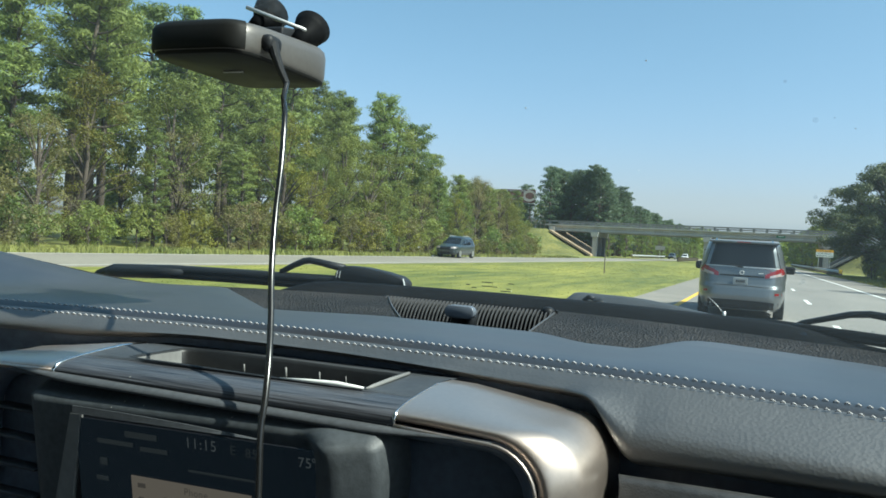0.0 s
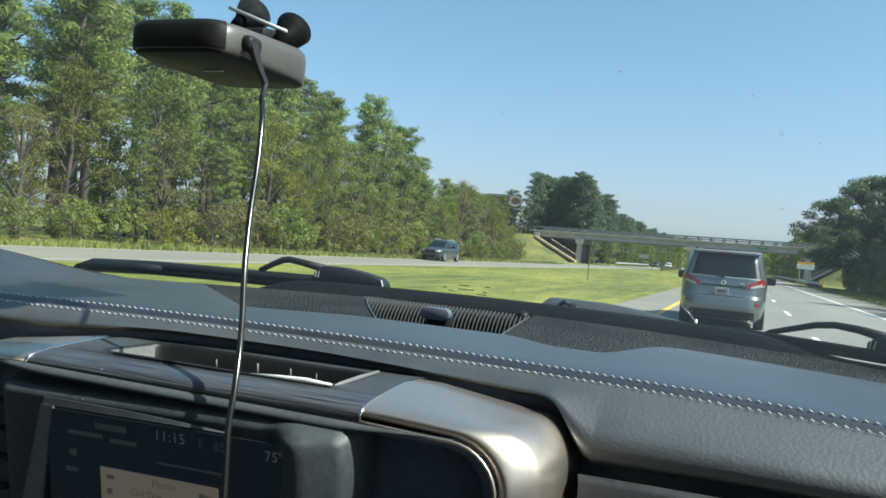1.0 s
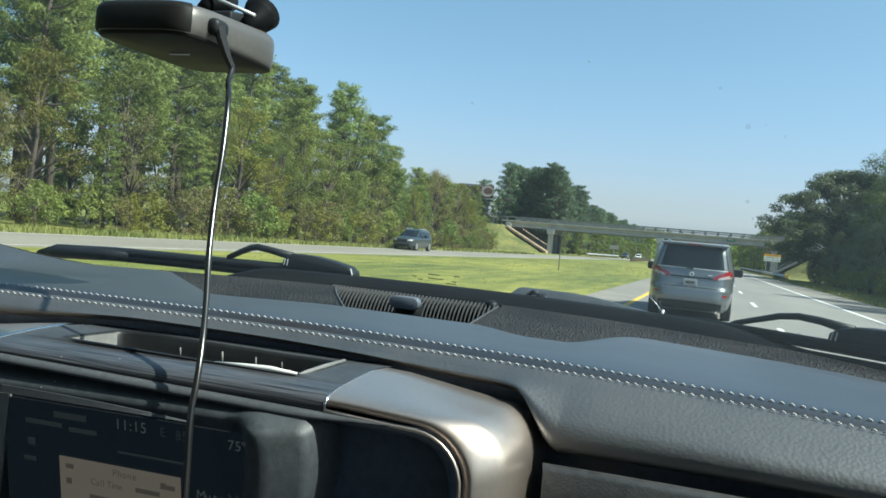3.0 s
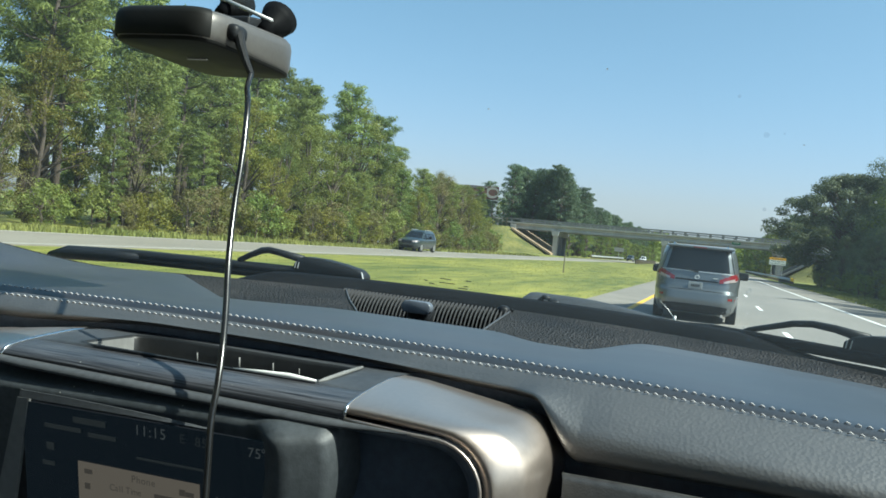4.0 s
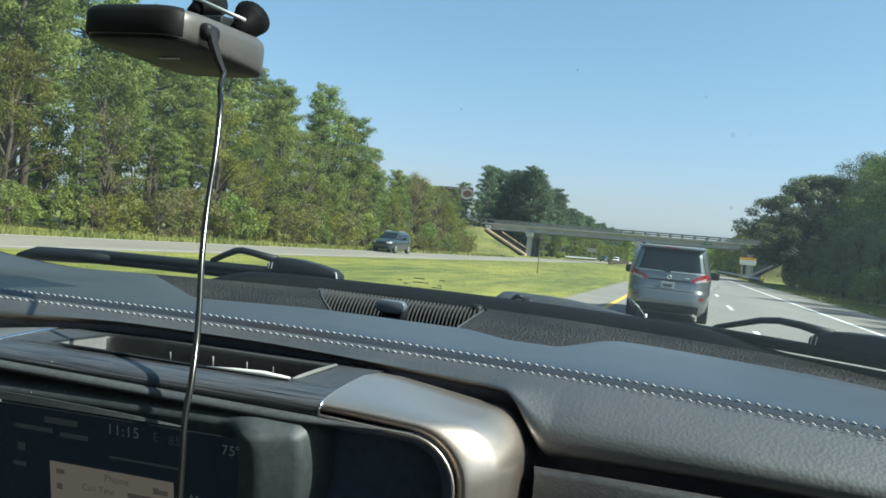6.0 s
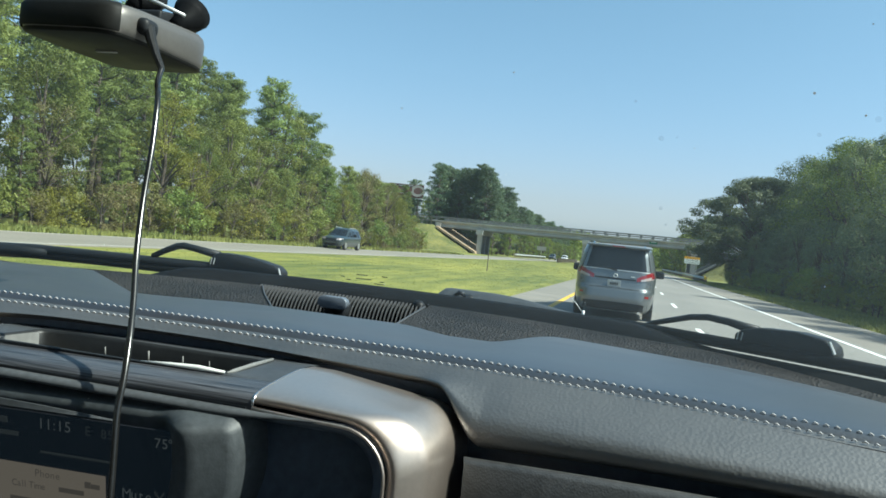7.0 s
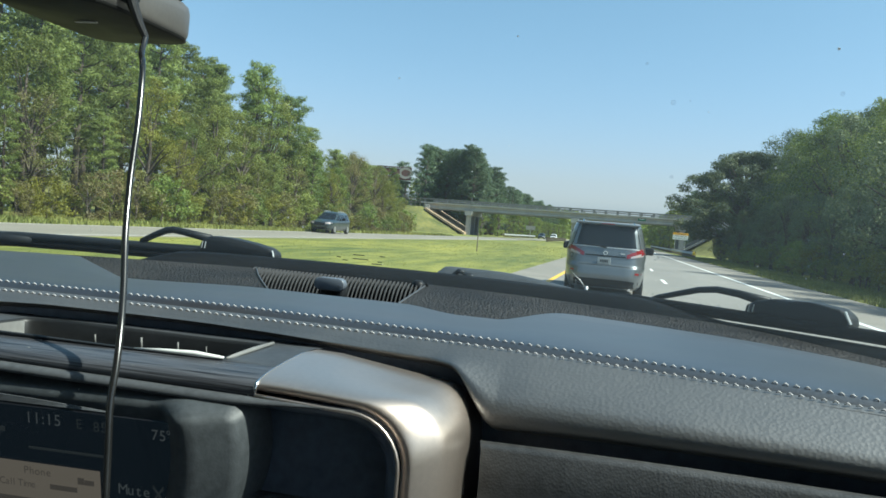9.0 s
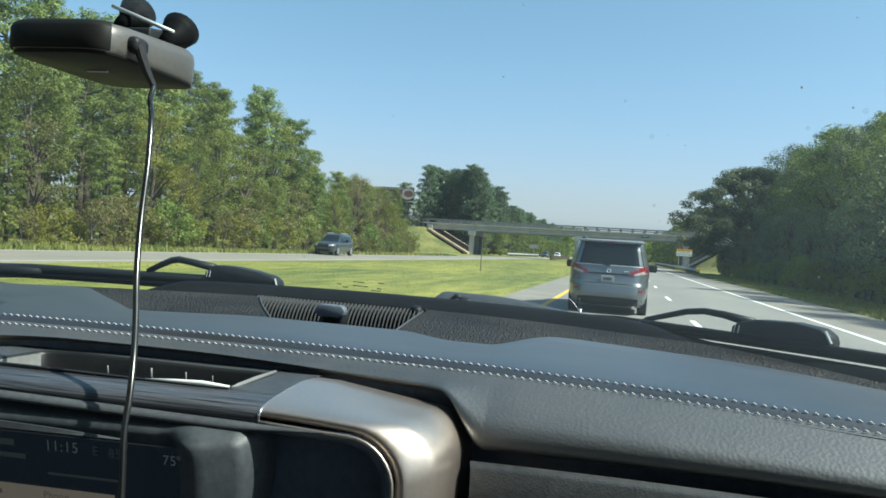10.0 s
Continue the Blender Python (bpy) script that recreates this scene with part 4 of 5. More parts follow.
RINGS = [(0.2470, 1.3860, 0.026, 0.552, 0.0), (0.2468, roll_z(0.534), 0.027, 0.534, 0.0)]
for k in range(25):
    u_ = (1 - k / 24) ** 2.4
    # a broad facet towards the driver, then a roll to the back
    f_ = 0.70 * (u_ / 0.20) ** 0.82 if u_ < 0.20 else 1 - 0.30 * ((1 - u_) / 0.80) ** 2.6
    RINGS.append((0.2255 + 0.0210 * f_, roll_z(0.4425 + 0.069 * u_), 0.033 - 0.005 * f_, 0.4425 + 0.069 * u_, 0.0))
for k in range(1, 7):
    b_ = math.pi / 2 * k / 6
    RINGS.append((0.2255 - 0.0065 * math.sin(b_), 1.3860 - 0.0040 * math.sin(b_), 0.033 - 0.004 * math.sin(b_), 0.4425 + 0.005 * (1 - math.cos(b_)), 0.0))
for s in (1, -1):
    lines_ = []
    for half, top, rad, y, dz in RINGS:
        lines_.append([(SM + s * d, y, z + tilt(SM + s * d) - 0.009 * smooth(d, 0.14, 0.2225) * (0.3 + 0.7 * smooth(y, 0.438, 0.50))) for d, z in arch(half, top, rad, 1.12)])
    lo = 2
    bm = sheet(lambda i, j: lines_[j][i], range(lo, len(lines_[0])), range(len(lines_)))
    # the silver piece starts at the joint with the wood strip
    _own("frame_corner", bm, SILVER, "satin silver frame corner", True)
    ring = [(SM + s * d, 0.4410, z - 0.003 * smooth(d, 0.09, 0.20)) for d, z in arch(0.2190, 1.3818, 0.029, 1.12)]
    _own("chrome_line", tube(ring[2:], 0.0011, 8), SILVER, "thin bright metal line", True)
    inner = [[(SM + s * d, y, z) for d, z in arch(half, top, rad, 1.12)] for half, top, rad, y in ((0.2185, 1.3800, 0.028, 0.4450), (0.2160, 1.3770, 0.027, 0.4445), (0.2105, 1.3725, 0.026, 0.4490), (0.2065, 1.3690, 0.025, 0.464))]
    _own("inner_rim", sheet(lambda i, j: inner[j][i], range(0, len(inner[0])), range(4)), SOOT, "", True)
    _own("joint_trim", tube([(SM + s * JOINT, y, z + tilt(SM + s * JOINT)) for y, z in [(0.4415, 1.3800), (0.4410, 1.3855)] + [(y, roll_z(y) + 0.0003) for y in (0.4440, 0.4475, 0.453, 0.462, 0.480, 0.505, 0.530)]],
                           [0.0006, 0.0011, 0.0008] + [0.0003] * 6 if s > 0 else 0.0014, 8), CHROME, "bright metal joint", True)
# wood strip between the joints, rolled over the front edge of the tray
wood_prof = [(0.4425, 1.3790), (0.4405, 1.3815), (0.4408, 1.3850)] + [(y, roll_z(y) + 0.0001) for y in (0.4430, 0.4445, 0.4470, 0.4505, 0.4560, 0.4620, 0.4675)] + [(0.4685, 1.3915)]
_own("wood_strip", sheet(lambda u, v: (SM - JOINT + 2 * JOINT * u, wood_prof[v][0], wood_prof[v][1] + tilt(SM - JOINT + 2 * JOINT * u) * smooth(v, 0, 3)), span(0, 1, 16), range(len(wood_prof))), WOOD, "dark grained wood strip", True)
_own("lower_strip", sheet(lambda u, v: (SM - 0.192 + 0.384 * u, 0.4425 - (0.0010, 0.0055, 0.0080, 0.0075, -0.0015)[v] * (1 - 0.75 * smooth(abs(u - 0.5), 0.28, 0.5)), 1.3800 - (0.0, 0.0006, 0.0030, 0.0050, 0.0060)[v] * (1 - 0.85 * smooth(abs(u - 0.5), 0.28, 0.5))), span(0, 1, 24), range(5)), DUSTY, "dusty grey ledge below the wood", True)
# storage tray: a rounded tub let into a dusty deck
TUB = (-0.3225, 0.5045, 0.1000, 0.0365)      # middle x, middle y, half length, half width


def tub_at(k, grow, z, power=7.0):
    a = 2 * math.pi * k / 64
    c, s = math.cos(a), math.sin(a)
    return (TUB[0] + (TUB[2] + grow) * math.copysign(abs(c) ** (2 / power), c) - 0.0025 * s, TUB[1] + (TUB[3] + grow) * math.copysign(abs(s) ** (2 / power), s), z - 0.0043 - 0.0014 * smooth(s, -1.0, 1.0) + tilt(TUB[0] + TUB[2] * c))


def deck_at(k, v):
    """Flat deck between the rim of the tub (v = 0) and the joints with the silver pieces (v = 1)."""
    x, y, z = tub_at(k, 0.0012, 1.3984)
    a = 2 * math.pi * k / 64
    c, s = math.cos(a), math.sin(a)
    m = max(abs(c), abs(s))
    ox, oy = SM + (JOINT - 0.0003) * c / m, 0.5095 + 0.0415 * s / m
    y = y + (oy - y) * v
    return (x + (ox - x) * v, y, z + (roll_z(max(y, 0.456)) + tilt(ox) - z) * v)


tray = _own("tray", sheet(lambda k, v: tub_at(k, *((0.0012, 1.3984), (0.0, 1.3990), (-0.0014, 1.3986), (-0.0022, 1.3965), (-0.0034, 1.3880), (-0.0050, 1.3760), (-0.012, 1.3715), (-0.040, 1.3710))[v]), range(65), range(8)), TUBGREY, "shallow dark grey storage tray", True)
# the end facing the sun gets a paler colour instead of real sunlight
_own("tray_end", sheet(lambda i, v: tub_at(28 + i, *((-0.0028, 1.3975), (-0.0042, 1.3880), (-0.0060, 1.3770))[v]), range(9), range(3)), TRAY, "end wall of the tray, paler to stand for sun on it", True)
_own("tray_deck", sheet(deck_at, range(65), (0, 0.5, 1)), GREYTRIM, "dusty deck round the tray", True)
for x, z0, z1, r in ((-0.360, 1.3780, 1.3850, 0.0006), (-0.3225, 1.378, 1.3870, 0.0008), (-0.2935, 1.378, 1.3870, 0.0006), (-0.2715, 1.379, 1.3865, 0.0004)):
    part("divider", tube([(x, 0.5325, z0), (x - 0.0002, 0.5322, (z0 + z1) / 2), (x - 0.0008, 0.5325, z1)], r, 6), TRAY, tray, "", True)
# whitened and thickened lip: the sun's glare on it is in the colour
_own("tray_lip", tube([(-0.2860, 0.4680, 1.3924), (-0.2640, 0.4682, 1.3934), (-0.2440, 0.4684, 1.3940), (-0.2250, 0.4686, 1.3938)], [0.0005, 0.0013, 0.0018, 0.0008], 8), PALE, "tray lip in white that stands for sun on it", True)
_own("tray_edge", tube([(-0.2235, 0.4690, 1.3936), (-0.2225, 0.4760, 1.3940), (-0.2235, 0.5050, 1.3942), (-0.2250, 0.5380, 1.3938)], [0.0006, 0.0014, 0.0016, 0.0012], 8), TRAY, "pale end edge of the tray", True)

# recessed panel, touch screen and its housing
_own("back_panel", sheet(lambda u, v: (SM - 0.209 + 0.418 * u, 0.468 - 0.012 * v, 1.376 - 0.26 * v), span(0, 1, 4), span(0, 1, 4)), SOOT, "", True)
SCR = Matrix.Translation((-0.318, 0.4345, 1.332)) @ Matrix.Rotation(radians(8), 4, "X") @ Matrix.Rotation(radians(-2.0), 4, "Y")


def on_screen(x, z, lift=0.0):
    """A place on the tilted screen: x in the car, z in the car, lifted off its face."""
    return SCR @ Vector((x + 0.318, -lift, z - 1.330))


def housing(u, v):
    """Bowed housing round the display; its right cheek is a flat facet that stands proud and turns away."""
    z = 1.3735 - 0.165 * v
    edge = -0.1905 + 0.006 * math.sin(math.pi * min(1, v / 0.42)) - 0.008 * v - 0.006 * (1 - smooth(v, 0.0, 0.07))
    x = -0.478 + (edge + 0.478) * u
    back = 0.030 * smooth(u, 0.985, 1.0) + 0.030 * smooth(-u, -0.04, 0.0) + 0.02 * smooth(-v, -0.05, 0.0)
    proud = (0.018 - 0.013 * max(0.0, (u - 0.89) / 0.095)) * smooth(u, 0.80, 0.90) * smooth(v, 0.0, 0.06)
    return SCR @ Vector((x + 0.318, 0.004 + back - proud, z - 1.330))


_own("screen_housing", sheet(housing, span(0, 1, 60), span(0, 1, 40)), HOUSING, "dusty dark grey screen surround", True)
display = _own("display", sheet(lambda u, v: on_screen(-0.418 + 0.193 * u, 1.3575 - 0.142 * v, 0.003), (0, 1), (0, 1), (0, 0.003, 0)), SCREEN, "dim touch screen showing a phone call panel", False)
for k in range(5):
    _own("vent_slat", box((0.050, 0.014, 0.0022), (-0.5060, 0.4600, 1.3440 - 0.021 * k), 0.0006, 1), GREYTRIM, "", True)
_own("vent_ledge", box((0.047, 0.008, 0.0016), (-0.1800, 0.4600, 1.3188), 0.0005, 1), GREYTRIM, "thin grey ledge in the vent", True)
# paler strips put the sun on the screen's dusty edges into the colour
_own("screen_bezel_top", sheet(lambda u, v: on_screen(-0.420 + 0.150 * u, 1.3600 + 0.0050 * v * (1 - u ** 2), 0.0038 - 0.001 * v), span(0, 1, 12), (0, 1), (0, 0.0008, 0)), DUSTY, "dusty screen edge, coloured paler to stand for sunlight", False)
_own("screen_bezel_side", sheet(lambda u, v: on_screen(-0.4215 - 0.026 * v + (0.009 + 0.008 * v) * u, 1.3600 - 0.082 * v, 0.004), span(0, 1, 3), span(0, 1, 5), (0, 0.003, 0)), TRAY, "dusty screen edge, coloured paler to stand for sunlight", False)


def glyphs(words, x, z, size, material, lift=0.0045):
    """Characters one by one on the screen, centred at x."""
    wide = [0.30 if c in ":i l\u00b0" else 0.56 for c in words]
    at = x - sum(wide) * size / 2
    for c, w in zip(words, wide):
        if c != " ":
            lettering("character", c, size, SCR @ pose(at + w * size / 2 + 0.318, -lift, z - 1.330, 90, 0, 0), material, display)
        at += w * size


def bar(x, z, w, h, material, name="text_bar", lift=0.004):
    ob = part(name, sheet(lambda u, v: on_screen(x - w / 2 + w * u, z - h / 2 + h * v, lift), (0, 1), (0, 1), (0, 0.0006, 0)), material, display)
    return ob


display.matrix_parent_inverse = SINV
for words, x, z, size, mt in (("11:15", -0.3135, 1.3515, 0.0098, TEXT_ON), ("E", -0.2895, 1.3510, 0.0085, TEXT_DIM), ("85\u00b0", -0.2745, 1.3505, 0.0085, TEXT_DIM), ("75\u00b0", -0.2370, 1.3500, 0.0088, TEXT_ON), ("Mute", -0.2550, 1.3150, 0.0090, TEXT_ON)):
    glyphs(words, x, z, size, mt)
for x, z, w, h in ((-0.362, 1.3510, 0.026, 0.004), (-0.384, 1.3440, 0.030, 0.003), (-0.352, 1.3425, 0.022, 0.003), (-0.395, 1.3300, 0.006, 0.005), (-0.397, 1.3180, 0.010, 0.003), (-0.300, 1.3330, 0.05, 0.0015)):
    bar(x, z, w, h, TEXT_DIM)
for s in (-1, 1):
    part("mute_icon", sheet(lambda u, v: on_screen(-0.2400 + (u - 0.5) * 0.0065, 1.3140 + s * (u - 0.5) * 0.0085 + 0.0018 * v, 0.0045), (0, 1), (0, 1), (0, 0.0006, 0)), TEXT_DIM, display)
bar(-0.3250, 1.2985, 0.094, 0.0500, CARD_ON, "call_panel")
for words, x, z, size in (("Phone", -0.3190, 1.3190, 0.0068), ("Call Time", -0.3330, 1.3105, 0.0062)):
    glyphs(words, x, z, size, CARD_INK, 0.0052)
for x, z, w, h in ((-0.3020, 1.3105, 0.018, 0.003), (-0.363, 1.3180, 0.006, 0.003), (-0.364, 1.3080, 0.004, 0.004), (-0.290, 1.3165, 0.004, 0.004), (-0.2845, 1.3160, 0.006, 0.003), (-0.3250, 1.3000, 0.045, 0.003)):
    bar(x, z, w, h, CARD_INK, lift=0.0050)
# ---- windshield, pillars and cabin ----
def shield_at(x, k):
    """k = 0 at the foot of the glass, 1 at the roof."""
    z = 1.385 + 0.52 * k
    y = 1.075 - 0.80 * (x - MID) ** 2 * (1 - 0.45 * k) - 0.60 * k - 0.27 * k * k
    return (x, y, z)


windshield = empty("window_1", (MID, 1.0, 1.385), "curved clear windshield with dried insect specks", "windshield")
tagged(windshield, kind="structure")
WINV = Matrix.Translation((-MID, -1.0, -1.385))
bm = sheet(lambda u, k: shield_at(MID - 0.85 + 1.70 * u, k), span(0, 1, 33), span(0, 1, 17))
ob = part("pane", bm, GLASS, windshield, "", True)
ob.matrix_parent_inverse = WINV
ob.visible_shadow = False
rs = np.random.default_rng(77)
spots = []
for k in range(70):
    x, kk = rs.uniform(-0.75, 0.40), rs.uniform(0.08, 0.9)
    c = Vector(shield_at(x, kk)) + Vector((0, -0.002, 0))
    sz = rs.uniform(0.0003, 0.0011)
    spots.append(tube([c + Vector((0, 0.0003, 0)), c], sz, 6))
c = Vector(shield_at(-0.335, 0.62))
spots.append(tube([c + Vector((0, -0.002, 0)), c + Vector((0.004, -0.012, -0.010))], 0.0016, 6))
v, f = limbs(spots)
marks = obj("insect_marks", mesh_of("insect_marks", v, f, DUST), windshield, "dried pale insect marks", kind="stuff")
marks.matrix_parent_inverse = WINV
drops = []
for k in range(46):
    c = Vector(shield_at(rs.uniform(0.0, 0.46), rs.uniform(0.05, 0.5))) + Vector((0, -0.002, 0))
    drops.append(tube([c + Vector((0, 0.0003, 0)), c], rs.uniform(0.0006, 0.0024), 9))
v, f = limbs(drops)
marks = obj("water_spots", mesh_of("water_spots", v, f, SPOT), windshield, "pale dried water spots", kind="stuff")
marks.matrix_parent_inverse = WINV
marks.visible_shadow = False
for k, (x, z, w) in enumerate(((-0.366, 1.4310, 0.006), (-0.338, 1.4358, 0.016), (-0.305, 1.4365, 0.008), (-0.357, 1.4275, 0.007), (-0.335, 1.4305, 0.022), (-0.308, 1.4290, 0.006), (-0.312, 1.4258, 0.014))):
    m_ = part("glass_marking", box((w, 0.0006, 0.0011), (x, 1.041, z), 0, 1), PRINT, windshield, "unreadable printed glass marking", False)
    m_.matrix_parent_inverse = WINV

# unseen shell, added to block sun and bounce fill onto the dashboard
cabin = empty("cabin", (MID, -0.4, 0.7), "unseen grey cabin shell added round the camera for shade and bounce", "car interior")
tagged(cabin, kind="structure")
CINV = Matrix.Translation((-MID, 0.4, -0.7))


def cpart(name, bm, material=CABIN):
    part(name, bm, material, cabin).matrix_parent_inverse = CINV


cpart("roof_lining", box((1.80, 1.72, 0.05), (MID, -0.78, 1.945), 0.02, 2))
cpart("floor_pan", box((1.80, 2.6, 0.06), (MID, -0.2, 0.165), 0.01, 1))
cpart("rear_wall", box((1.80, 0.05, 1.78), (MID, -1.52, 1.03), 0.01, 1))
for s in (-1, 1):
    cpart("door_panel", box((0.06, 2.6, 1.17), (MID + s * 0.93, -0.22, 0.725), 0.02, 2))
    cpart("door_frame", box((0.06, 1.4, 0.10), (MID + s * 0.89, -0.85, 1.87), 0.02, 2))
    cpart("middle_pillar", box((0.07, 0.18, 0.62), (MID + s * 0.90, -0.55, 1.60), 0.02, 2))
    cpart("rear_quarter", box((0.06, 0.35, 0.62), (MID + s * 0.90, -1.36, 1.60), 0.02, 2))
    cpart("windshield_pillar", tube([(MID + s * 0.87, 0.52, 1.33), (MID + s * 0.87, 0.37, 1.515), (MID + s * 0.865, 0.235, 1.645), (MID + s * 0.86, 0.065, 1.775), (MID + s * 0.85, -0.13, 1.92)], 0.035, 10))
cpart("header", box((1.5, 0.12, 0.05), (MID, 0.12, 1.925), 0.02, 2))
cpart("firewall", box((1.80, 0.03, 1.19), (MID, 1.02, 0.735), 0.0, 1), RUBBER)

# ---- cowl and wipers outside the glass ----
cowl = empty("cowl_panel", (MID, 1.1, 1.39), "black plastic cowl panel below the windshield", "cowl")


COWL_INV = Matrix.Translation((-MID, -1.1, -1.39))


def cowl_at(u, v):
    x = -0.78 + 1.30 * u
    top = 1.4190 - 0.032 * smooth(-x, 0.58, 0.70) - 0.0138 * smooth(x, 0.02, 0.13)
    dy, z = ((0.020, 1.350), (0.024, min(1.396, top - 0.018)), (0.034, top - 0.010), (0.044, top - 0.003), (0.055, top), (0.070, top - 0.003), (0.11, top - 0.022), (0.17, 1.33))[v]
    return (x, glass_y(x) + dy, z)


def kpart(name, bm, material, label=""):
    part(name, bm, material, cowl, label, True).matrix_parent_inverse = COWL_INV


kpart("panel", sheet(cowl_at, span(0, 1, 44), range(8)), RUBBER)
kpart("base", sheet(lambda u, v: (-1.15 + 1.70 * u, 1.02 + 0.22 * v - 0.80 * (-0.86 + 1.70 * u) ** 2 * 0.6, 1.372 - 0.03 * v), span(0, 1, 30), span(0, 1, 4)), RUBBER)


def mound(u, v):
    """Low rounded cover over the wiper pivot that runs out to the passenger's side."""
    x = -0.258 + 0.260 * u
    high = 0.0290 * smooth(u, -0.06, 0.09) * (1 - 0.50 * smooth(u, 0.35, 1.0))
    mid = 1.140 - 0.065 * u ** 1.6
    return (x, mid + 0.034 * v, 1.399 + high * math.cos(v * math.pi / 2) ** 0.8)


kpart("pivot_cover", sheet(mound, span(0, 1, 30), span(-1, 1, 11)), GREYTRIM, "low black wiper pivot cover")
kpart("hose_nub", tube([(-0.0375, 1.128, 1.409), (-0.0375, 1.128, 1.4195)], 0.0022, 8), GALV, "small washer hose fitting")
kpart("hose_whisker", tube([(-0.0378, 1.128, 1.4160), (-0.0470, 1.128, 1.4270), (-0.0590, 1.128, 1.4375)], [0.0006, 0.0005, 0.0003], 5), GALV, "thin stiff wire")
kpart("pivot_nut", tube([(-0.200, 1.122, 1.408), (-0.200, 1.120, 1.420), (-0.200, 1.119, 1.4225)], [0.010, 0.0095, 0.005], 14), DARK)
kpart("washer_nozzle", tube([(-0.222, 1.118, 1.404), (-0.220, 1.116, 1.418), (-0.214, 1.113, 1.424), (-0.206, 1.112, 1.422)], [0.004, 0.004, 0.0035, 0.003], 8), DARK)


def wiper(ox, oy, oz, k, tail, label, long=1.0):
    """k: how fast the parts come nearer along the curve of the glass."""
    w = empty("windshield_wiper", (ox, oy, oz), label, "wiper", "windshield wipers")
    c = lambda x: -k * (x + 0.1) * abs(x + 0.1) - 0.05 * k * x
    head = [(0.0, 0.0), (0.006, 0.009), (0.018, 0.0135), (0.05, 0.0125), (0.085, 0.008), (0.112, 0.003), (0.122, -0.004), (0.124, -0.012), (0.0, -0.014)]
    bm = prism(head, "y", -0.014, 0.014, 0.003)
    part("arm_head", bm, DARK, w, "", True)
    for dx in (0.004, 0.009):
        part("pin", tube([(dx, -0.0148, -0.006), (dx + 0.0015, -0.0148, 0.004)], 0.0008, 6), GALV, w)
    part("head_cap", tube([(0.119, -0.0145, 0.0), (0.125, -0.0145, -0.018)], 0.0012, 6), GALV, w)
    part("arm", tube([(-0.108 * long, 0.0, -0.006), (-0.085 * long, 0, 0.006), (-0.066 * long, 0, 0.0145), (-0.054 * long, 0, 0.0165), (-0.035 * long, 0, 0.0145), (0.01, 0, 0.008)], [0.0045, 0.005, 0.0055, 0.0055, 0.0055, 0.0065], 8), DARK, w, "", True)
    part("blade", tube([(x, c(x), z) for x, z in tail], [0.005] + [0.0085] * (len(tail) - 2) + [0.006], 8), DARK, w, "rubber wiper blade", True)
    part("blade_rubber", tube([(x, c(x) - 0.004, z - 0.010) for x, z in tail], 0.006, 6), RUBBER, w, "", True)
    part("blade_end", tube([(x, -0.002, z) for x, z in ((tail[0][0], tail[0][1] - 0.003), (-0.455, -0.031), (-0.37, -0.0255), (-0.30, -0.0225))], [0.006, 0.0115, 0.012, 0.008], 8), DARK, w, "", True)
    return w


wiper(-0.617, 1.13, 1.426, 0.0, [(-0.500, -0.037), (-0.46, -0.026), (-0.33, -0.019), (-0.20, -0.016), (-0.10, -0.0145), (0.02, -0.012), (0.12, -0.016)], "black wiper resting before the driver's glass")
w2 = empty("windshield_wiper", (0.15, 0.965, 1.412), "black wiper resting before the passenger's glass", "wiper", "windshield wipers")
w2.rotation_euler = (0, 0, radians(-36.5))
part("arm_head", prism([(-0.001, 0.004), (0.0, 0.0152), (0.0103, 0.0211), (0.0308, 0.0257), (0.0708, 0.0269), (0.0996, 0.0239), (0.1095, 0.0173), (0.112, 0.009), (0.11, 0.004)], "y", -0.013, 0.013, 0.003), DARK, w2, "", True)
part("head_cap", tube([(0.106, -0.0135, 0.022), (0.1125, -0.0135, 0.010)], 0.0016, 6), GALV, w2)
for dx in (0.004, 0.009):
    part("pin", tube([(dx, -0.0138, 0.008), (dx + 0.0015, -0.0138, 0.017)], 0.0007, 6), GALV, w2)
part("arm", tube([(-0.130, 0.0, 0.004), (-0.1219, 0, 0.0080), (-0.0973, 0, 0.0150), (-0.0658, 0, 0.0240), (-0.0427, 0, 0.0270), (-0.016, 0, 0.0255), (0.0206, 0, 0.0200)], [0.003, 0.0033, 0.0035, 0.0038, 0.004, 0.0045, 0.006], 8), DARK, w2, "", True)
part("blade", tube([(x, -0.012, 0.0015 - 0.025 * max(0.0, x - 0.12) ** 1.3) for x in span(-0.20, 0.26, 12)], [0.004] + [0.0068] * 10 + [0.005], 8), RUBBER, w2, "rubber wiper blade", True)

# ---- unseen mirror, added to shade the left end of the dashboard ----
mirror = empty("rear_view_mirror", (-0.29, 0.445, 1.722), "unseen black mirror added to shade the left of the dashboard", "mirror")
mirror.rotation_euler = (0, 0, radians(-9))
oval = [(0.122 * math.copysign(abs(math.cos(a)) ** 0.55, math.cos(a)), 0.034 * math.copysign(abs(math.sin(a)) ** 0.7, math.sin(a))) for a in span(0, 2 * math.pi * 35 / 36, 36)]
part("housing", prism(oval, "y", -0.012, 0.024, 0.006), DARK, mirror, "", True)
part("mirror_glass", prism([(x * 0.94, z * 0.90) for x, z in oval], "y", -0.0155, -0.0125), CHROME, mirror, "silvered glass")
part("stem", tube([(0.0, 0.022, 0.0), (0.004, 0.032, 0.018), (0.006, 0.040, 0.030)], 0.008, 8), DARK, mirror, "", True)

# ---- radar detector on the windshield ----
det = empty("radar_detector", (-0.4095, 0.575, 1.622), "dark grey radar detector hanging from the windshield by suction cups", "radar detector")


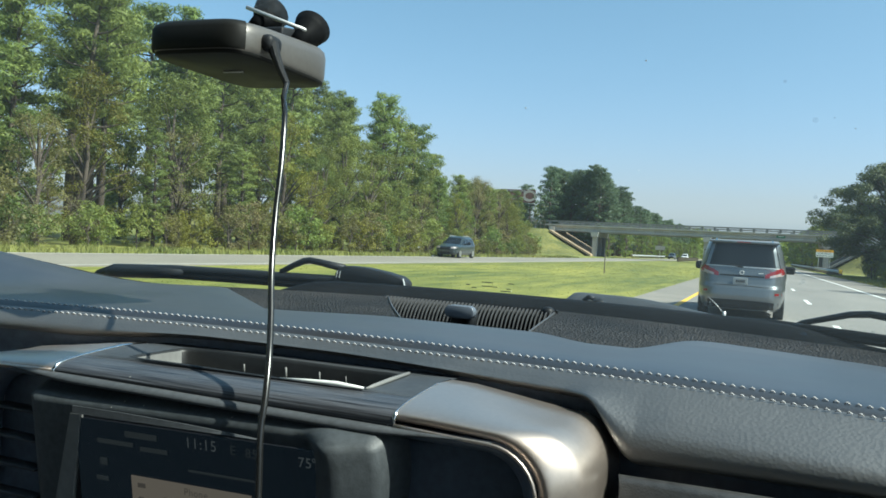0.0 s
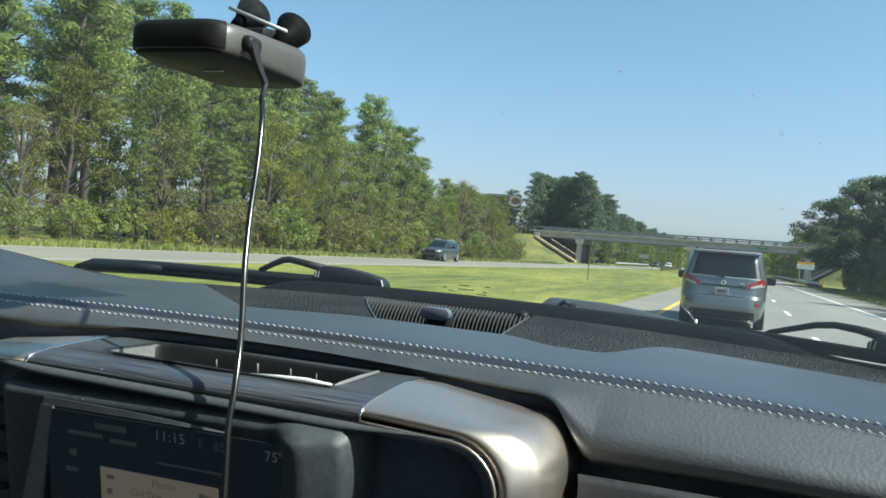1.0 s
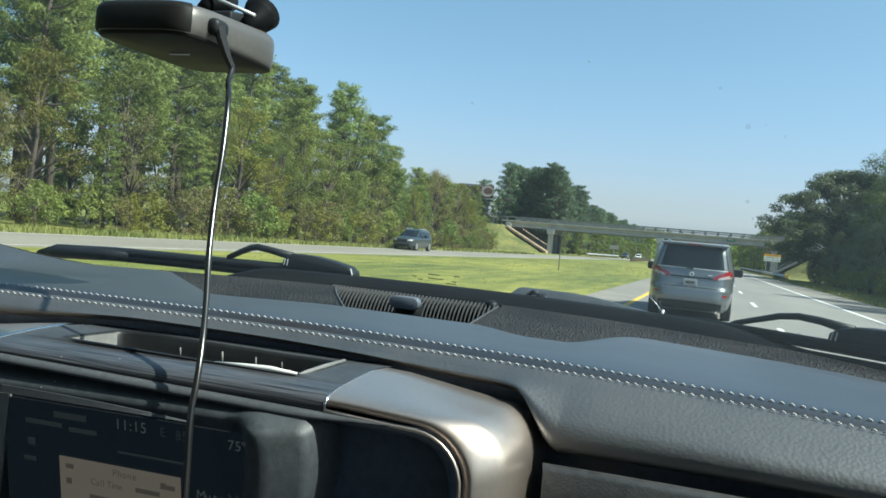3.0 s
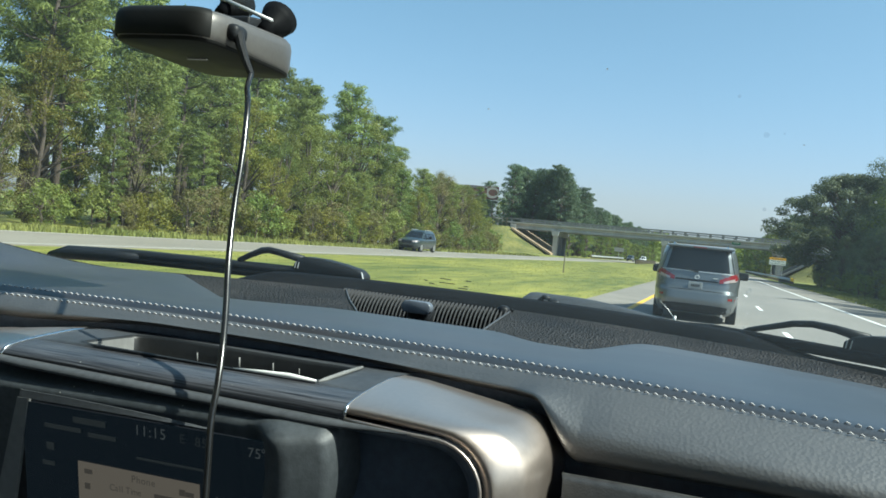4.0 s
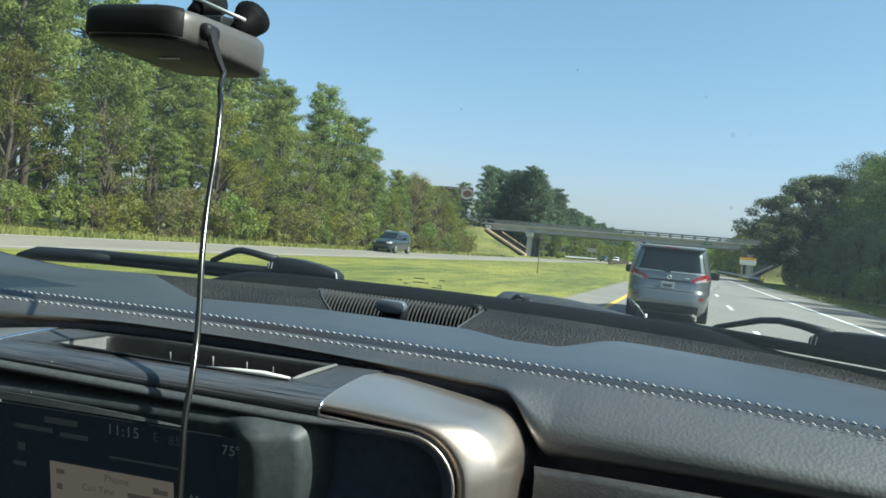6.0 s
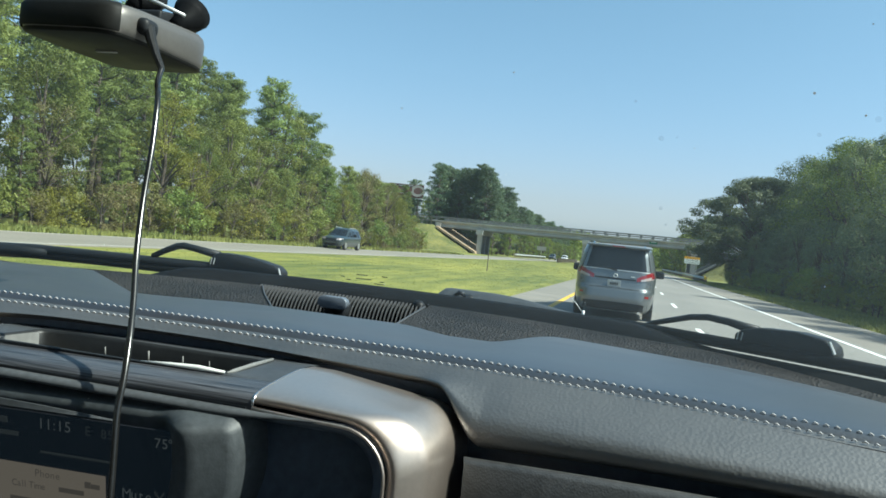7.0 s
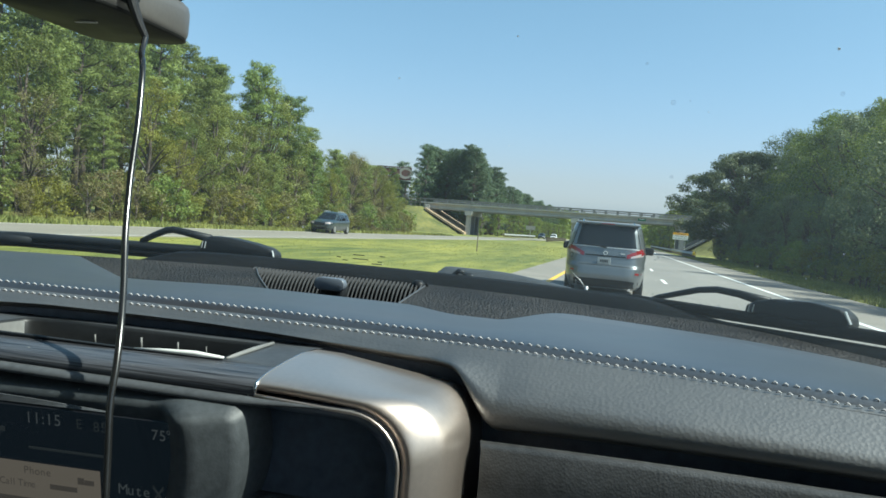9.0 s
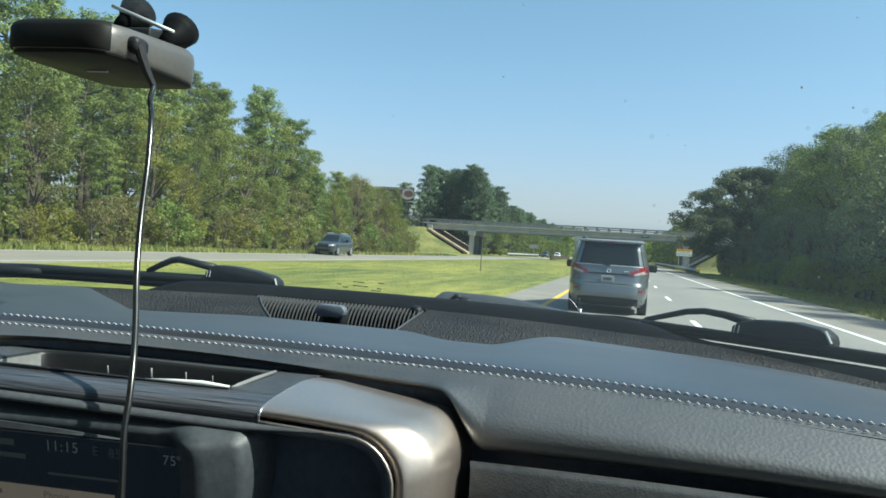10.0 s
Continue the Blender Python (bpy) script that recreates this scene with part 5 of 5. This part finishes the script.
def det_ring(k, grow, z, top=False):
    """Rounded plan outline of the detector; the lid rises towards the windshield."""
    a = 2 * math.pi * k / 72
    c, s = math.cos(a), math.sin(a)
    x, y = (0.0475 + grow) * math.copysign(abs(c) ** (2 / 5.5), c), (0.068 + grow) * math.copysign(abs(s) ** (2 / 5.5), s)
    return (x, y, z + (0.0085 * (y + 0.068) / 0.136 if top else 0.0))


part("body", sheet(lambda k, v: det_ring(k, *((-0.0475, -0.002, False), (-0.004, -0.002, False), (-0.0012, -0.0005, False), (0.0, 0.004, False), (0.0002, 0.012, True), (-0.001, 0.0175, True), (-0.004, 0.0208, True), (-0.010, 0.0222, True), (-0.0475, 0.0228, True))[v]), range(73), range(9)), DEVICE_SIDE, det, "taupe metallic shell", True)
part("base_plate", sheet(lambda k, v: det_ring(k, *((-0.0012, -0.0002, False), (-0.0012, -0.0026, False), (-0.003, -0.0034, False), (-0.0475, -0.0036, False))[v]), range(73), range(4)), DEVICE, det, "matt black base", True)
part("display_cover", sheet(lambda k, v: det_ring(k, *((0.0004, 0.000, False), (0.0012, 0.002, False), (0.0012, 0.0165, False), (-0.0005, 0.0202, False), (-0.004, 0.0226, False), (-0.010, 0.0240, False))[v]), range(33, 65), range(6)), DEVICE, det, "matt black display cover", True)
part("bottom_slot", box((0.019, 0.0025, 0.001), (-0.006, -0.006, -0.0040), 0, 1), THREAD, det)
plug = part("power_plug", box((0.012, 0.019, 0.013), (0.0490, -0.034, 0.010), 0.0050, 4), DARK, det, "angled black power plug", True)
part("plug_neck", tube([(0.0520, -0.036, 0.010), (0.0560, -0.0365, 0.000), (0.0610, -0.036, -0.011), (0.0665, -0.035, -0.021)], [0.0046, 0.0040, 0.0032, 0.0026], 10), DARK, plug)
part("bracket", prism([(0.02, 0.026), (0.02, 0.040), (0.07, 0.048), (0.08, 0.040), (0.05, 0.028)], "x", -0.012, 0.022, 0.002), DARK, det, "", True)
for dx, dy, dz in ((-0.022, 0.060, 0.063), (0.026, 0.055, 0.046)):
    cup = part("suction_cup", tube([(dx, dy - 0.018, dz - 0.016), (dx, dy - 0.008, dz - 0.008), (dx, dy, dz - 0.002), (dx, dy + 0.006, dz + 0.004)], [0.007, 0.009, 0.0145, 0.0168], 20), RUBBER, det, "black rubber suction cup", True)
part("spring_bar", tube([(-0.034, 0.045, 0.066), (0.032, 0.040, 0.0415)], 0.0018, 8), GALV, det, "bright metal bar", True)

cable = empty("power_cable", (-0.331, 0.525, 1.29), "thin glossy black power cable hanging from the detector", "cable")
cpts = [(-0.3430, 0.540, 1.602), (-0.3385, 0.530, 1.588), (-0.3246, 0.512, 1.5736), (-0.3146, 0.497, 1.5377), (-0.3069, 0.482, 1.4992), (-0.2965, 0.466, 1.4631), (-0.284, 0.45, 1.4339), (-0.2735, 0.435, 1.4108), (-0.267, 0.424, 1.3902), (-0.2642, 0.417, 1.372), (-0.2604, 0.413, 1.34), (-0.2558, 0.408, 1.2952), (-0.2504, 0.4, 1.2077)]


def spline(pts, per=6):
    out = []
    p = [Vector(q) for q in pts]
    for i in range(len(p) - 1):
        a, b, c, d = p[max(0, i - 1)], p[i], p[i + 1], p[min(len(p) - 1, i + 2)]
        for k in range(per):
            t = k / per
            out.append(0.5 * ((2 * b) + (c - a) * t + (2 * a - 5 * b + 4 * c - d) * t * t + (3 * b - a - 3 * c + d) * t ** 3))
    return out + [p[-1]]


part("cord", tube(spline(cpts), 0.0021, 10), CABLE, cable, "", True).matrix_parent_inverse = Matrix.Translation((0.331, -0.525, -1.29))

# ---- trees ----
def leaf_quads(centres, count, spread, size, r, flat=0.0, narrow=1.0):
    """Leaves as small bent quads scattered round the clump centres."""
    n = len(centres) * count
    c = np.repeat(np.asarray(centres), count, axis=0)
    off = r.normal(0, 1, (n, 3))
    off /= np.linalg.norm(off, axis=1)[:, None] + 1e-9
    p = c + off * (r.uniform(0.15, 1, n) ** 0.6 * spread)[:, None] * np.array([1, 1, 0.75 - flat])
    face = off + r.normal(0, 0.42, (n, 3)) + np.array([0, 0, 0.35])
    a = np.cross(face, r.normal(0, 1, (n, 3)))
    a /= np.linalg.norm(a, axis=1)[:, None] + 1e-9
    b = np.cross(face, a)
    b /= np.linalg.norm(b, axis=1)[:, None] + 1e-9
    s = size * r.uniform(0.6, 1.35, n)[:, None]
    a, b = a * s, b * s * 0.55 * narrow
    v = np.stack([p - a * 0.5, p + b * 0.5, p + a * 0.6, p - b * 0.5], 1).reshape(-1, 3)
    return v


def leaf_mesh(name, v, material):
    me = bpy.data.meshes.new(name)
    n = len(v) // 4
    me.vertices.add(len(v))
    me.vertices.foreach_set("co", v.astype(np.float32).ravel())
    me.loops.add(4 * n)
    me.loops.foreach_set("vertex_index", np.arange(4 * n, dtype=np.int32))
    me.polygons.add(n)
    me.polygons.foreach_set("loop_start", np.arange(0, 4 * n, 4, dtype=np.int32))
    me.materials.append(material)
    me.update()
    me.validate()
    return me


def broadleaf(seed, h, width, low, material, label, leaves=62, clumps=78, size=0.235, name="tree", category="tree", loose=0.125):
    r = np.random.default_rng(seed)
    t = empty(name, (0, 0, -60), label, category, "roadside " + category + "s")
    bms = [tube([(0, 0, -0.3), (0.1, 0, h * 0.25), (-0.1, 0.15, h * 0.5), (0.1, 0.05, h * 0.85)], [0.024 * h, 0.018 * h, 0.012 * h, 0.004 * h], 7)]
    centres = []
    for k in range(clumps):
        z = low + (1 - low) * r.uniform(0, 1) ** 0.85
        shape = math.sin(math.pi * min(1, max(0, (z - low) / (1.02 - low))) ** 0.72) ** 0.7
        ang = r.uniform(0, 2 * math.pi)
        lobe = 1 + 0.3 * math.sin(3 * ang + seed) + 0.25 * math.sin(5 * z * 6 + ang * 2)
        rad = width * 0.5 * shape * lobe * math.sqrt(r.uniform(0.25, 1))
        centres.append((rad * math.cos(ang), rad * math.sin(ang), z * h + r.normal(0, 0.15)))
    for c in centres[::4]:
        z0 = max(0.15 * h, c[2] * 0.62)
        bms.append(tube([(0, 0, z0), (c[0] * 0.5, c[1] * 0.5, (z0 + c[2]) / 2 + 0.2), c], [0.010 * h, 0.006 * h, 0.002 * h], 5, False))
    v, f = limbs(bms)
    obj("trunk", mesh_of("trunk", v, f, BARK, True), t)
    obj("crown", leaf_mesh("crown", leaf_quads(centres, leaves, width * loose, size, r), material), t)
    return t


def pine(seed, h, width, low, label, tufts=210, blades=34, size=0.40, material=None):
    r = np.random.default_rng(seed)
    t = empty("pine_tree", (0, 0, -60), label, "tree", "roadside trees")
    bend = r.normal(0, 0.25, 2)
    axis = lambda z: np.array([bend[0] * (z / h) ** 2, bend[1] * (z / h) ** 2, z])
    bms = [tube([axis(z) for z in (-0.3, h * 0.3, h * 0.6, h * 0.97)], [0.019 * h, 0.015 * h, 0.010 * h, 0.002 * h], 8)]
    centres = []
    boughs = int(tufts / 6)
    for k in range(boughs):
        z = h * (low + (0.985 - low) * (k + r.uniform(0, 1)) / boughs)
        u = (z / h - low) / (1 - low)
        reach = width * 0.5 * (1 - 0.72 * u ** 2.0) * r.uniform(0.45, 1.15) * (0.55 + 0.45 * min(1, u * 4))
        ang = k * 2.4 + r.uniform(-0.6, 0.6)
        d = np.array([math.cos(ang), math.sin(ang), 0.10 + 0.45 * u])
        tip = axis(z) + d * reach
        mid = axis(z) + d * reach * 0.5 + np.array([0, 0, -0.12])
        bms.append(tube([axis(z), mid, tip], [0.0055 * h, 0.0035 * h, 0.0014 * h], 4, False))
        for q in (0.6, 0.78, 0.92, 1.05):
            side = np.array([-d[1], d[0], 0.0]) * r.normal(0, 0.20) * reach
            centres.append(axis(z) + d * reach * q + side + np.array([0, 0, r.uniform(0.0, 0.22)]))
    v, f = limbs(bms)
    obj("trunk", mesh_of("trunk", v, f, BARK, True), t)
    obj("crown", leaf_mesh("crown", leaf_quads(centres, blades, 0.075 * width + 0.20, size, r, flat=0.25, narrow=0.40), material or NEEDLE), t)
    return t


def plant(kind, x, y, size, turn, z=GROUND, squash=1.0):
    return copy_thing(kind, Matrix.LocRotScale((x, y, z), Euler((0, 0, turn)), (size * squash, size * squash, size)))


r0 = random.Random(11)
OAKS = [broadleaf(1, 10, 6.0, 0.08, LEAF, "dense green broadleaf tree at the forest edge", leaves=120, clumps=92, size=0.135),
        broadleaf(2, 10, 5.0, 0.14, LEAF, "tall green broadleaf tree with an uneven crown", leaves=120, clumps=86, size=0.13),
        broadleaf(3, 10, 6.8, 0.06, LEAF, "wide leafy tree with foliage down to the ground", leaves=120, clumps=96, size=0.135)]
EVERGREENS = [broadleaf(15, 10, 6.4, 0.04, LEAF_D, "dark evergreen tree leafy down to the ground", leaves=120, clumps=100, size=0.135),
              broadleaf(16, 10, 5.6, 0.06, LEAF_D, "tall dark evergreen tree with a rounded crown", leaves=120, clumps=94, size=0.13),
              pine(17, 10, 4.2, 0.30, "dark pine standing above the evergreen wood", tufts=240, blades=70, size=0.22, material=NEEDLE_D)]
LIVE_OAK = broadleaf(4, 10, 11.5, 0.12, LEAF_D, "broad spreading evergreen oak hanging over the guardrail", leaves=190, clumps=340, size=0.20, loose=0.06)
TURNING = [broadleaf(5, 10, 5.2, 0.05, LEAF_Y, "yellow-green tree in early autumn colour", leaves=115, clumps=88, size=0.13),
           broadleaf(6, 10, 5.6, 0.08, LEAF_R, "russet brown thinning autumn tree", leaves=75, clumps=84, size=0.12)]
PINES = [pine(7, 10, 3.9, 0.36, "tall pine tree with an open green crown", tufts=230, blades=58, size=0.23),
         pine(8, 10, 3.3, 0.28, "slender pine tree with bare lower trunk", tufts=230, blades=56, size=0.22),
         pine(9, 10, 4.4, 0.46, "high-crowned pine with visible branches against the sky", tufts=210, blades=60, size=0.23),
         pine(10, 10, 3.4, 0.10, "young bushy pine with boughs down to the ground", tufts=300, blades=50, size=0.22)]
FAR_OAK = [broadleaf(12, 10, 5.6, 0.05, LEAF, "distant dense green tree", leaves=30, clumps=70, size=0.36),
           pine(13, 10, 4.4, 0.10, "distant dark pine tree", tufts=260, blades=20, size=0.40, material=NEEDLE_D),
           pine(14, 10, 3.8, 0.22, "distant tall dark pine tree", tufts=240, blades=20, size=0.38, material=NEEDLE_D)]
SHRUBS = [broadleaf(21, 2.4, 3.2, 0.03, LEAF, "low leafy green shrub at the forest edge", leaves=40, clumps=40, size=0.15, name="shrub", category="shrub"),
          broadleaf(22, 2.2, 2.8, 0.03, LEAF_Y, "low yellowish weedy shrub", leaves=44, clumps=40, size=0.13, name="shrub", category="shrub"),
          broadleaf(23, 2.6, 2.6, 0.03, LEAF_R, "dry brown brush at the forest edge", leaves=34, clumps=44, size=0.12, name="shrub", category="shrub")]


def row(x0, x1, y0, y1, step, kinds, height, seed, squash=1.0, spread=0.1):
    """Trees of mixed kinds along the highway; height gives the usual height at each distance."""
    q = random.Random(seed)
    y = y0
    while y < y1:
        h = height(y) * q.uniform(1 - spread, 1 + spread)
        x, yy, turn, kind, wide = q.uniform(x0, x1), y + q.uniform(-0.4, 0.4) * step, q.uniform(0, 6.28), q.choice(kinds), squash * q.uniform(0.9, 1.15)
        # the open ground before the overpass stays free of trees
        if not (95 < yy < BRIDGE_Y + 12 and -0.273 * yy - 2.5 < x < 0) and not (122 < yy < BRIDGE_Y + 12 and 0 < x < 24):
            plant(kind, x, yy, h / 10, turn, squash=wide)
        y += step * q.uniform(0.8, 1.2)


# forest beyond the opposite carriageway: tall pines, then lower autumn growth towards the overpass
low_end = lambda y: 1 - 0.36 * smooth(y, 66, 77)
row(-29.6, -27.8, -16, 66, 3.4, [PINES[3], PINES[3], OAKS[0], OAKS[1], TURNING[0]], lambda y: 7.2, 31, spread=0.25)
row(-29.6, -28.0, 67, 118, 3.2, [TURNING[0], TURNING[1], OAKS[1], TURNING[0], PINES[3]], lambda y: 6.2, 51, spread=0.22)
row(-33.2, -30.4, -18, 118, 2.9, PINES[:3] + [PINES[1], OAKS[1]], lambda y: 12.2 * low_end(y), 32)
row(-38.5, -34.5, -18, 118, 3.3, PINES[:3], lambda y: 14.2 * low_end(y), 33)
row(-45, -40, -12, 128, 3.2, FAR_OAK[:1], lambda y: 6.2, 48, spread=0.2)
row(-60, -48, -20, 140, 3.4, FAR_OAK[:1], lambda y: 6.0, 46)
for x, y, k, h in ((-29.5, 84, 1, 8.6), (-28.8, 93, 0, 6.6), (-31.5, 88, 1, 9.0), (-27.6, 45, 0, 5.2), (-28.2, 33, 1, 6.2), (-27.8, 24, 1, 5.6), (-28.4, 58, 0, 5.0)):
    plant(TURNING[k], x, y, h / 10, y, squash=1.15)
for k in range(84):
    sy = -12 + 1.55 * k
    if sy < 112:
        plant(r0.choice((SHRUBS[0], SHRUBS[1], SHRUBS[2], SHRUBS[2])), r0.uniform(-27.2, -25.8) - (0 if sy < 96 else 0.3 * (sy - 96)), sy, r0.uniform(0.55, 1.15), r0.uniform(0, 6.28))
# growth on the embankment
for k in range(34):
    u, q = r0.uniform(0, 1), r0.uniform(0.15, 1.0)
    plant(SHRUBS[k % 3 == 0], -41.5 - 11 * u - 3 * (1 - q), BRIDGE_Y - 12.5 + 11 * q, r0.uniform(0.45, 0.95), r0.uniform(0, 6.28), z=GROUND - 0.4 + 5.2 * q)
for k in range(26):
    u = r0.uniform(0, 1)
    plant(r0.choice(SHRUBS), -41.5 - 9 * u, BRIDGE_Y - 1.5 - 8 * r0.uniform(0, 1) * (0.3 + u), r0.uniform(0.6, 1.1), r0.uniform(0, 6.28), z=GROUND + 2.2 + 1.6 * (1 - u))
# dark pines behind the overpass, and the wood that runs on beside the opposite carriageway
row(-50, -34, 180, 202, 1.2, FAR_OAK[1:], lambda y: 19.5, 36, spread=0.06)
row(-36.5, -33.5, 183, 420, 4.0, FAR_OAK[1:], lambda y: 18.5 - 4.2 * smooth(y, 186, 250), 37, spread=0.06)
row(-80, -52, 186, 206, 1.3, FAR_OAK, lambda y: 13.0, 38)
row(-60, -40, 206, 300, 5.0, FAR_OAK, lambda y: 16, 52)
row(-33, -27, 176, 420, 5.5, FAR_OAK[:1], lambda y: 6.5, 39)
# woods along the outer shoulder
row(14.6, 16.0, 15, 50, 6.4, EVERGREENS, lambda y: 10.0, 41, spread=0.15)
row(13.6, 16.2, 50, 112, 3.4, EVERGREENS[:2], lambda y: 5.6, 50, spread=0.2)
row(19.0, 21.5, 14, 118, 3.3, EVERGREENS[:2] + [OAKS[0]], lambda y: 12.0 + 3.0 * smooth(y, 60, 85), 42, spread=0.14)
row(23.5, 28, 10, 121, 3.6, EVERGREENS + [PINES[0]], lambda y: 13.6 + 3.6 * smooth(y, 60, 90), 43, spread=0.12)
plant(LIVE_OAK, 15.8, 112, 1.42, 0.6, squash=1.15)
plant(LIVE_OAK, 24.0, 121, 1.55, 2.3)
row(15.5, 21, 172, 420, 4.6, FAR_OAK[:2], lambda y: 13, 44)
row(22, 34, 158, 420, 6.0, FAR_OAK, lambda y: 15, 45)
for k in range(58):
    plant(r0.choice((SHRUBS[0], SHRUBS[0], SHRUBS[1])), r0.uniform(12.3, 13.9), 14 + 1.75 * k, r0.uniform(0.4, 0.95), r0.uniform(0, 6.28))
for k in range(30):
    plant(SHRUBS[0], r0.uniform(16.5, 20), 13 + 3.3 * k, r0.uniform(1.4, 1.9), r0.uniform(0, 6.28))
for t in OAKS + [LIVE_OAK] + EVERGREENS + TURNING + PINES + FAR_OAK + SHRUBS:
    for o in (*t.children_recursive, t):
        bpy.data.objects.remove(o)

# the woods that close the view far down the road
far = []
for x0, x1, h in ((-60, -27, 16), (14, 45, 14)):
    for k in range(900):
        y = 420 + 1500 * rng.uniform(0, 1) ** 1.5
        far.append((rng.uniform(x0, x1), y, GROUND + h * rng.uniform(0.05, 0.95)))
for k in range(700):
    far.append((rng.uniform(-400, 400), rng.uniform(1950, 2050), GROUND + rng.uniform(0, 13)))
obj("far_woods", leaf_mesh("far_woods", leaf_quads(far, 26, 4.0, 2.6, rng), LEAF), label="distant hazy green woods along both sides of the highway", category="woods", kind="stuff")
